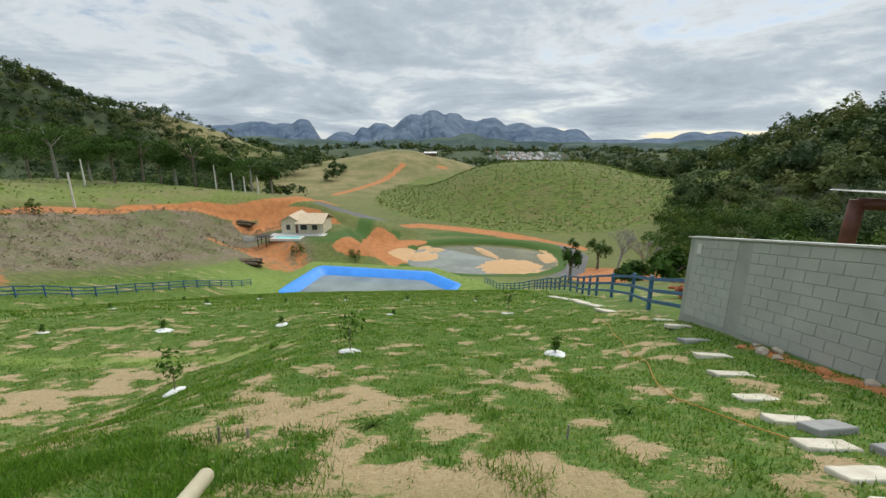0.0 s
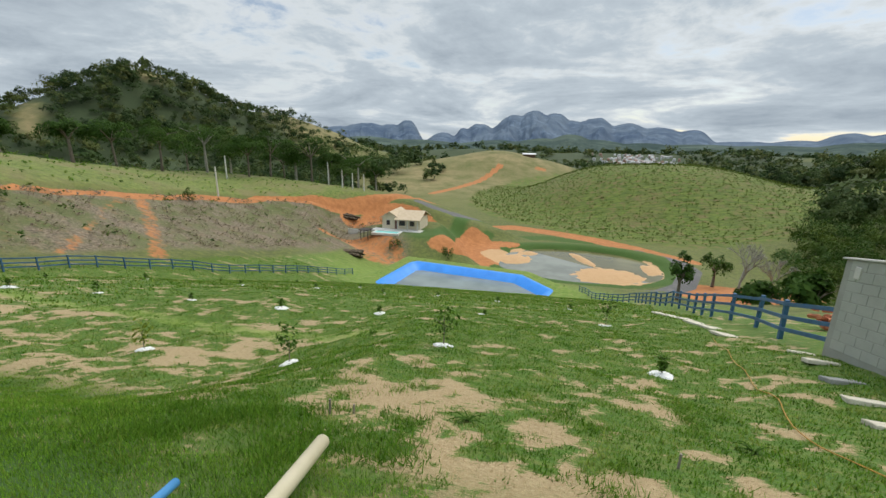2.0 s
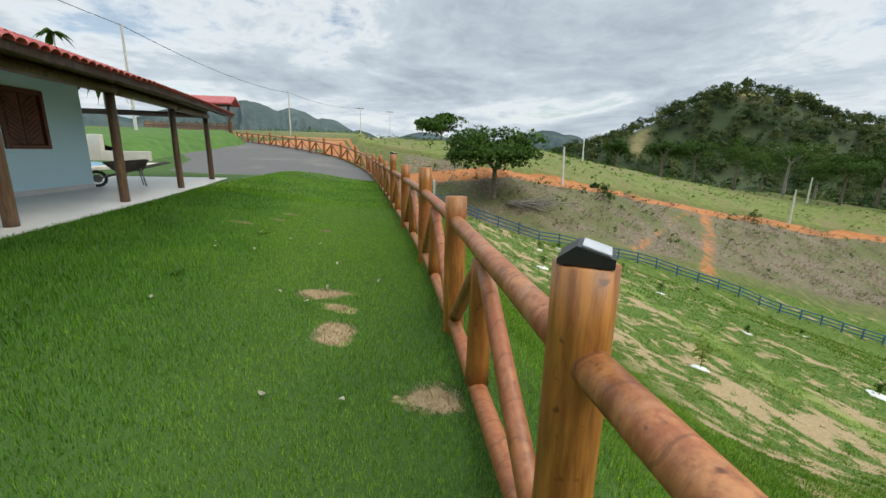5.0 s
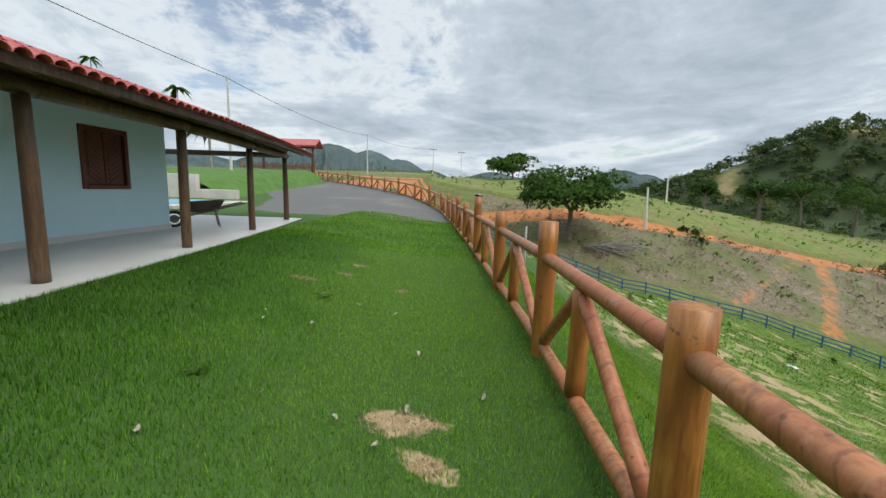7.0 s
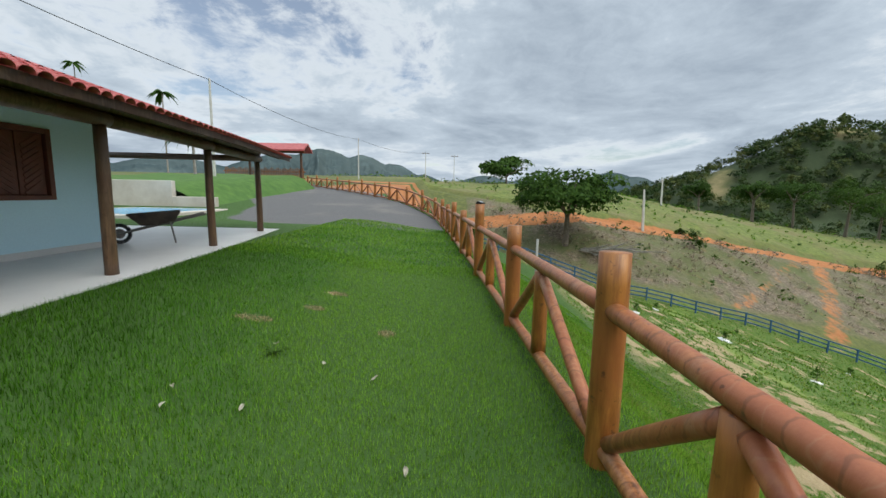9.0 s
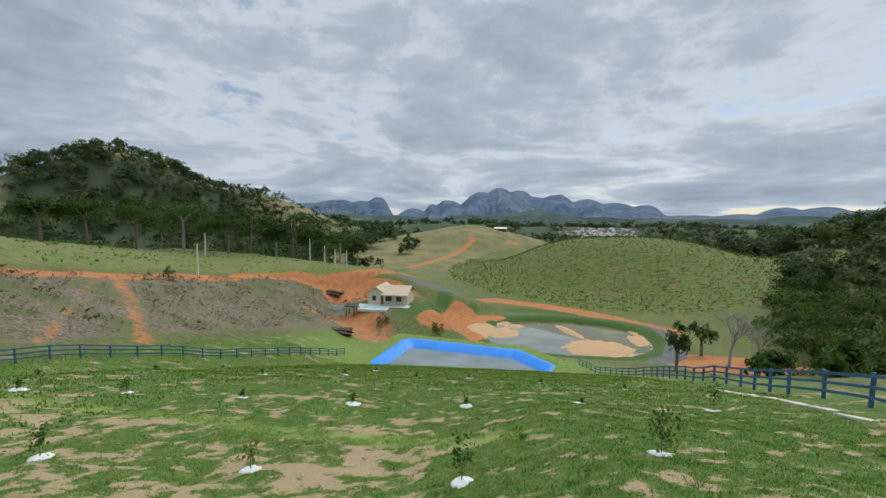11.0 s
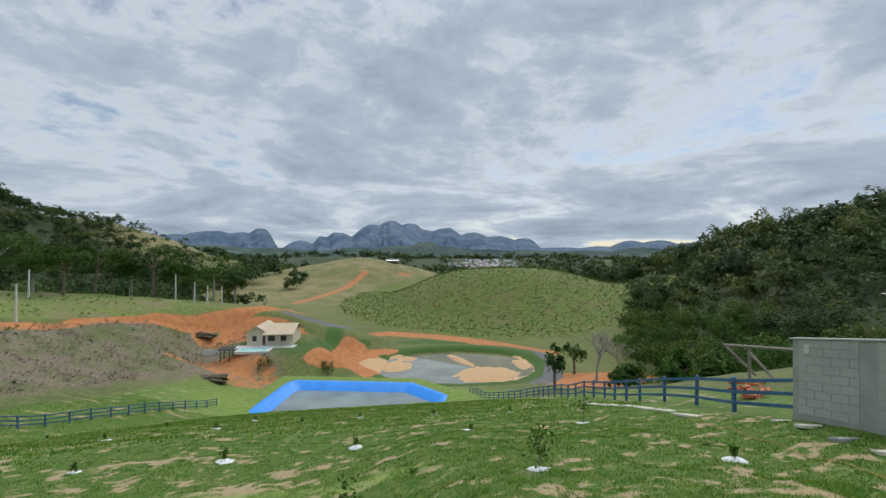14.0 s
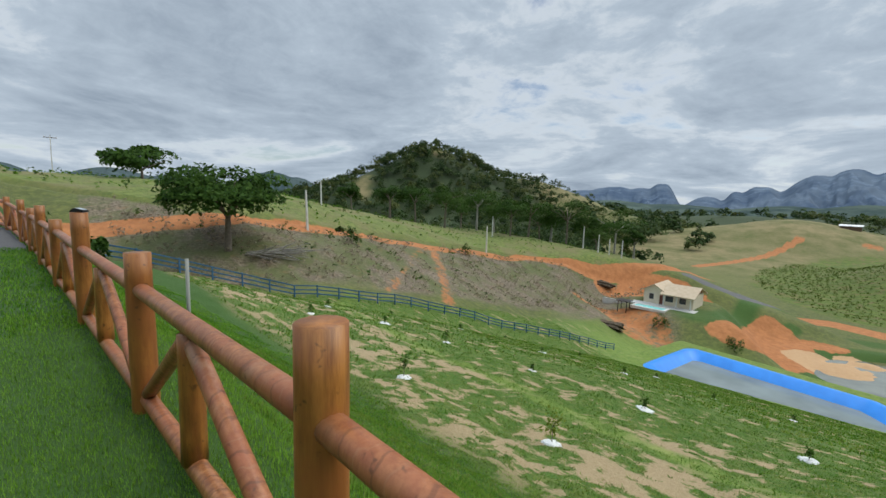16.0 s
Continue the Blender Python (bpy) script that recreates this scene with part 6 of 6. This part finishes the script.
# blue-grey here is air haze painted into the range's colours
range_mesh("backdrop_mountains", "domed mountains on the horizon, blue-grey with painted haze",
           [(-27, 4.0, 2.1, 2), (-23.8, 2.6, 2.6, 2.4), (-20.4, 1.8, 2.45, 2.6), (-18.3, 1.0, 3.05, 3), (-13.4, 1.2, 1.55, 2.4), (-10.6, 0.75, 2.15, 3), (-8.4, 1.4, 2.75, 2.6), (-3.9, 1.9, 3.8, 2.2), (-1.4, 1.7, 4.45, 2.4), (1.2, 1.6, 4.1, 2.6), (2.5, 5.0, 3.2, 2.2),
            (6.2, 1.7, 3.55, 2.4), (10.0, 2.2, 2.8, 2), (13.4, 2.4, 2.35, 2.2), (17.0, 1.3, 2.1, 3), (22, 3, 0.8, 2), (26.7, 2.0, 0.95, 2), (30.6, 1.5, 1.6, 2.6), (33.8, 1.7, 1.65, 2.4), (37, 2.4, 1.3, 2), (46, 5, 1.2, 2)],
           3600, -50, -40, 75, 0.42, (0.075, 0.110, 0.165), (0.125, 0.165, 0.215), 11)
# nearer ranges carry a weaker share of the painted haze
range_mesh("backdrop_foothills", "dark green wooded foothills below the mountains",
           [(-24, 3, 0.9, 2), (-17, 3, 0.6, 2), (-6, 2.4, 0.7, 2), (0, 2.2, 1.0, 2), (3.4, 1.6, 1.5, 2.4), (6.5, 2.0, 0.9, 2), (12, 2, 0.55, 2), (18, 3, 0.45, 2), (25, 3, 0.4, 2), (32, 2, 0.8, 2.2), (40, 4, 0.7, 2)],
           2300, -44, -40, 75, 0.35, (0.040, 0.066, 0.062), (0.085, 0.115, 0.095), 17, 0.3)
range_mesh("backdrop_hills", "hazy wooded hills beyond the road",
           [(-124, 6, 3.5, 2), (-112, 5, 4.6, 2), (-107, 3.5, 5.6, 2.2), (-102, 3, 5.0, 2), (-98, 2.6, 4.0, 2), (-94, 2.2, 2.6, 2), (-85, 3, 2.6, 2), (-80, 3, 2.0, 2), (-69, 2.6, 3.2, 2), (-66, 2.0, 2.6, 2), (-60, 3, 1.6, 2), (-50, 4, 1.5, 2)],
           1500, -20, -135, -38, 0.4, (0.050, 0.078, 0.082), (0.085, 0.115, 0.112), 23)


# ---- turf ----
def blades(name, label, xy, h, w, material, seed, tone, lean=0.6):
    """Grass blades, one slim triangle each, joined into one mesh."""
    r = np.random.default_rng(seed)
    n = len(xy)
    z = land(xy[:, 0], xy[:, 1])
    an = r.uniform(0, 6.2832, n)
    hh = h * r.uniform(0.5, 1.25, n)
    dx, dy = np.cos(an) * w, np.sin(an) * w
    la = r.uniform(0, 6.2832, n)
    ln = hh * lean * r.random(n)
    b0 = np.stack([xy[:, 0] - dx, xy[:, 1] - dy, z - 0.01], -1)
    b1 = np.stack([xy[:, 0] + dx, xy[:, 1] + dy, z - 0.01], -1)
    tp = np.stack([xy[:, 0] + np.cos(la) * ln, xy[:, 1] + np.sin(la) * ln, z + hh], -1)
    flip = (np.cross(b1 - b0, tp - b0)[:, 2] < 0)[:, None]
    b0, b1 = np.where(flip, b1, b0), np.where(flip, b0, b1)
    v = np.stack([b0, b1, tp], 1).reshape(-1, 3)
    up = np.repeat(r.normal(size=(n, 3)) * 0.42 + np.array((0, 0, 1.0)), 3, 0)
    up /= np.linalg.norm(up, axis=1)[:, None]
    ob = quads_ob(name, v, np.arange(3 * n).reshape(-1, 3), material, normals=up)
    a = ob.data.attributes.new("tone", "FLOAT", "POINT")
    a.data.foreach_set("value", np.repeat(np.clip(tone + r.normal(size=n) * 0.2, 0, 1), 3).astype(np.float32))
    return tagged(ob, label, "grass", kind="stuff")


def area_points(n, x0, x1, y0, y1, seed):
    r = np.random.default_rng(seed)
    return np.stack([r.uniform(x0, x1, n), r.uniform(y0, y1, n)], -1)


def on_bare(xy):
    out = np.zeros(len(xy))
    wob = 0.25 * wave(xy[:, 0], xy[:, 1], 0.5, 4)
    for cx, cy, rx, ry in BARE_LAWN:
        out = np.maximum(out, (np.hypot((xy[:, 0] - cx) / rx, (xy[:, 1] - cy) / ry) < 1 + wob))
    return out > 0


def fence_edge(xy):
    return np.interp(xy[:, 0], FENCE_X, FENCE_Y)


p = area_points(960000, -12, 4.5, -4.6, 5.8, 51)
near_path = np.minimum(np.hypot(p[:, 0] + 1, p[:, 1]), np.hypot(p[:, 0] + 4.0, p[:, 1]))
keep = (np.random.default_rng(1).random(len(p)) < np.clip(3.6 / (near_path + 0.5), 0.18, 1)) & ~on_bare(p)
PORCH_X, PORCH_Y = [-15.2, -11.7, -8.9, -6.0, 7.0], [-5.2, -4.62, -4.28, -4.05, -4.0]
keep &= p[:, 1] > np.interp(p[:, 0], PORCH_X, PORCH_Y) + 0.02
keep &= (p[:, 1] < np.minimum(fence_edge(p) + 0.5 + 5.0 * sstep(0.5, -2.5, p[:, 0]), 2.4 + 3.2 * sstep(-2, -8, p[:, 0]) + 0.3 * wave(p[:, 0], p[:, 1], 1.2, 19)))
p = p[keep]
# tone paints house shade beside the porch, where the grass is also taller, and grazing-light brightness towards the
# fence and the far end
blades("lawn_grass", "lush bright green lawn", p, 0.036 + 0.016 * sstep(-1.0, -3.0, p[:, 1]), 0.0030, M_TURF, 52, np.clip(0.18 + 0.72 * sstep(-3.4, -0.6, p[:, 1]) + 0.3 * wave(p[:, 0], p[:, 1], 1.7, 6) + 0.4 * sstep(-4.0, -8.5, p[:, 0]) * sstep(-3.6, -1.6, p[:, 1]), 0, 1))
p = area_points(160000, -36, -11, -4.6, 6, 53)
keep = (p[:, 1] < fence_edge(p) + 5.2) & ~((p[:, 1] < np.interp(p[:, 0], PORCH_X, PORCH_Y) + 0.02) & (p[:, 0] > -15.5)) & ((p[:, 0] > -20) | (p[:, 1] > fence_edge(p)))
p = p[keep]
blades("lawn_grass", "bright green lawn by the fence", p, 0.05, 0.010, M_TURF, 54, np.clip(0.75 + 0.4 * wave(p[:, 0], p[:, 1], 2.5, 6), 0, 0.85))
# rough grass on the planted slope, thinning over the dry spots
p = area_points(640000, -16, 6, 0.9, 17, 55)
dist = np.hypot(p[:, 0] + 2, p[:, 1])
thin = spots(p[:, 0], p[:, 1])
keep = (np.random.default_rng(2).random(len(p)) < np.clip(4.0 / dist, 0.2, 1)) & (thin < 0.12 * np.random.default_rng(3).normal(size=len(p))) & (p[:, 0] < 5.9) & (p[:, 1] > fence_edge(p) + 0.5)
p, dist = p[keep], dist[keep]
blades("slope_grass", "rough green grass with dry patches", p, 0.035 + 0.02 * np.clip(wave(p[:, 0], p[:, 1], 1.3, 63) + 0.3, 0, 1), 0.003 + 0.0008 * np.minimum(dist, 10), M_WEED, 56, np.clip(0.5 + 0.6 * wave(p[:, 0], p[:, 1], 0.8, 64) + 0.25 * sstep(-3, -7, p[:, 0]) * sstep(14, 8, p[:, 1]), 0, 1.0), 1.3)
p = area_points(190000, -38, 12, 5, 54, 57)
keep = ~((p[:, 0] > -16) & (p[:, 1] < 17)) & (p[:, 1] > fence_edge(p) + 5) & (spots(p[:, 0], p[:, 1]) < 0) & (p[:, 0] < 6.0 + 0.06 * p[:, 1])
p = p[keep]
blades("slope_grass", "rough green grass lower down the slope", p, 0.08, 0.030, M_WEED, 58, np.clip(0.62 + 0.6 * wave(p[:, 0], p[:, 1], 1.6, 64), 0, 0.95), 0.9)
p = area_points(330000, -16, 5.8, 1.2, 16, 59)
keep = (spots(p[:, 0], p[:, 1]) > -0.05) & (np.random.default_rng(4).random(len(p)) < np.clip(3.5 / np.hypot(p[:, 0] + 1.5, p[:, 1]), 0.1, 1)) & (p[:, 1] > fence_edge(p) + 0.6)
p = p[keep]
blades("dry_straw", "dry straw on the bare spots of the slope", p, 0.02, 0.0045, M_STRAW, 60, 0.5, 2.6)
# straw on the bare spots of the lawn
pts = []
for k, (cx, cy, rx, ry) in enumerate(BARE_LAWN):
    r = np.random.default_rng(70 + k)
    n = int(16000 * rx * ry) + 150
    a, q = r.uniform(0, 6.2832, n), np.sqrt(r.random(n))
    pts.append(np.stack([cx + np.cos(a) * q * rx, cy + np.sin(a) * q * ry], -1))
blades("dry_straw", "dry straw on bare spots in the lawn", np.concatenate(pts), 0.022, 0.0045, M_STRAW, 71, 0.5, 2.2)
# taller weeds on the crest below the rail
r = np.random.default_rng(81)
c = np.stack([r.uniform(-4.5, 2.5, 60), r.uniform(1.8, 6.5, 60)], -1)
p = (c[:, None, :] + r.normal(size=(60, 90, 2)) * 0.09).reshape(-1, 2)
blades("tall_weeds", "tufts of taller weeds on the slope", p, 0.075, 0.005, M_WEED, 82, 0.55, 1.5)
c = np.stack([r.normal(-2.2, 0.7, 30), r.normal(2.8, 0.35, 30)], -1)
p = (c[:, None, :] + r.normal(size=(30, 160, 2)) * 0.14).reshape(-1, 2)
blades("tall_weeds", "dense dark weeds below the fence", p, 0.085, 0.006, M_WEED, 83, 0.4, 1.5)



def grass_clump(x, y, reach, seed):
    """A rosette of long arching leaves."""
    t = thing("grass_clump", "rosette of long arching green grass leaves", "grass", (x, y, ground_z(x, y)), "grass clumps")
    rr = random.Random(seed)
    for k in range(16):
        an, up0, ln = rr.uniform(0, 6.28), rr.uniform(0.5, 1.5), reach * rr.uniform(0.6, 1.1)
        bm = bmesh.new()
        prev = None
        for i in range(6):
            q = i / 5
            out = ln * q
            c = Vector((math.cos(an) * out, math.sin(an) * out, up0 * out * (1 - 0.75 * q)))
            side = Vector((-math.sin(an), math.cos(an), 0)) * 0.011 * (1.05 - q)
            row = (bm.verts.new(c + side + Vector((0, 0, 0.004))), bm.verts.new(c), bm.verts.new(c - side + Vector((0, 0, 0.004))))
            if prev:
                bm.faces.new((prev[0], prev[1], row[1], row[0]))
                bm.faces.new((prev[1], prev[2], row[2], row[1]))
            prev = row
        leaf = part("leaf", bm, M_SPROUT, t)
        leaf.data.attributes.new("tone", "FLOAT", "POINT")
    return t


for k, (x, y, reach) in enumerate(((-0.5, 3.7, 0.22), (2.2, 4.1, 0.2), (2.7, 8.4, 0.3), (-3.8, 8.8, 0.25), (-5.2, -2.1, 0.12), (-7.2, -1.9, 0.12))):
    grass_clump(x, y, reach, 900 + k)
for x, y, h in ((-1.8, 3.3, 0.16), (1.3, 3.4, 0.14), (-1.6, 3.4, 0.1)):
    stake = new("stake", bpy.data.meshes.new("stake"))
    bm = log(bmesh.new(), (0, 0, -0.08), (0.01, 0.01, h), 0.013, 0.011, 8, 3, 0.08, int(x * 50))
    bm.to_mesh(stake.data)
    bm.free()
    stake.data.materials.append(M_GREYWOOD)
    stake.location = (x, y, ground_z(x, y))
    tagged(stake, "thin grey wooden stake in the grass", "stake", "wooden stakes")

# dry leaves fallen on the lawn
rr = random.Random(33)
for k in range(16):
    x, y = rr.uniform(-8.0, -2.6), rr.uniform(-2.8, -0.1)
    bm = bmesh.new()
    rows = []
    for i in range(5):
        q = i / 4
        w = 0.014 * math.sin(math.pi * (0.1 + 0.85 * q))
        rows.append([bm.verts.new((0.06 * (q - 0.5), side * w, 0.012 * math.sin(3 * q + k) + 0.006 * abs(side))) for side in (-1, 0, 1)])
    for r0, r1 in zip(rows, rows[1:]):
        for i in (0, 1):
            bm.faces.new((r0[i], r0[i + 1], r1[i + 1], r1[i]))
    bmesh.ops.solidify(bm, geom=bm.faces[:], thickness=0.002)
    me = bpy.data.meshes.new("fallen_leaf")
    bm.to_mesh(me)
    bm.free()
    me.materials.append(M_STONE)
    leaf = new("fallen_leaf", me)
    leaf.matrix_world = pose(x, y, ground_z(x, y) + 0.036, rr.uniform(-15, 15), rr.uniform(-15, 15), rr.uniform(0, 360))
    tagged(leaf, "pale dry leaf lying on the lawn", "leaf", "fallen leaves")

# ---- pieces: roof tiles, wall blocks ----
TILE = tile_mesh()
rr = random.Random(21)
for i in range(114):
    x = -15.45 + i * 0.162
    for j in range(4 if x < -4.5 else 1):
        y = eave_y(x) + 0.07 - j * 0.34
        t = new("tile", TILE)
        t.parent = roof
        t.matrix_world = pose(x, y, roof_z(x, y) + 0.055 + rr.uniform(0, 0.006), math.degrees(-math.atan(SLOPE)) + 1.5, 0, rr.uniform(-1.5, 1.5))
bm = bmesh.new()
for k in range(144):
    x = -15.45 + k * 0.162
    for j in range(4 if x < -4.5 else 1, 17):
        y0 = eave_y(x) + 0.07 - j * 0.34
        y1 = max(y0 - 0.40, -10.0)
        ring = []
        for y, r, dz in ((y0, 0.082, 0.065), (y1, 0.068, 0.050)):
            ring.append([bm.verts.new((x + math.cos(math.pi * q / 4) * r, y, roof_z(x, y) + dz + math.sin(math.pi * q / 4) * r * 0.8)) for q in range(5)])
        for q in range(4):
            bm.faces.new((ring[0][q], ring[0][q + 1], ring[1][q + 1], ring[1][q]))
tagged(part("tile_rows", bm, M_ROOFTILE, roof), kind="stuff")


def block_mesh(length):
    bm = bmesh.new()
    box(bm, (-0.006, -length / 2, -0.096), (0.03, length / 2, 0.096), 0.005)
    for v in bm.verts:
        v.co.z -= FALL * v.co.y
    me = bpy.data.meshes.new("block")
    bm.to_mesh(me)
    bm.free()
    me.materials.append(M_BLOCK)
    return me


FULL = block_mesh(0.383)
HALF = block_mesh(0.187)
for a, b in ((9.34, 8.06), (7.62, 5.06), (4.64, 2.0)):
    for row in range(9):
        y = a
        k = 0
        while y > b + 0.05:
            w = 0.195 if (k == 0 and row % 2) or y - b < 0.30 else 0.39
            cy = y - w / 2
            z = wall_top(cy) - 0.02 - 0.10 - row * 0.205
            if z > ground_z(5.9, cy) + 0.05:
                o = new("block", HALF if w < 0.3 else FULL)
                o.parent = block_wall
                o.location = (5.966, cy, z)
            y -= w
            k += 1
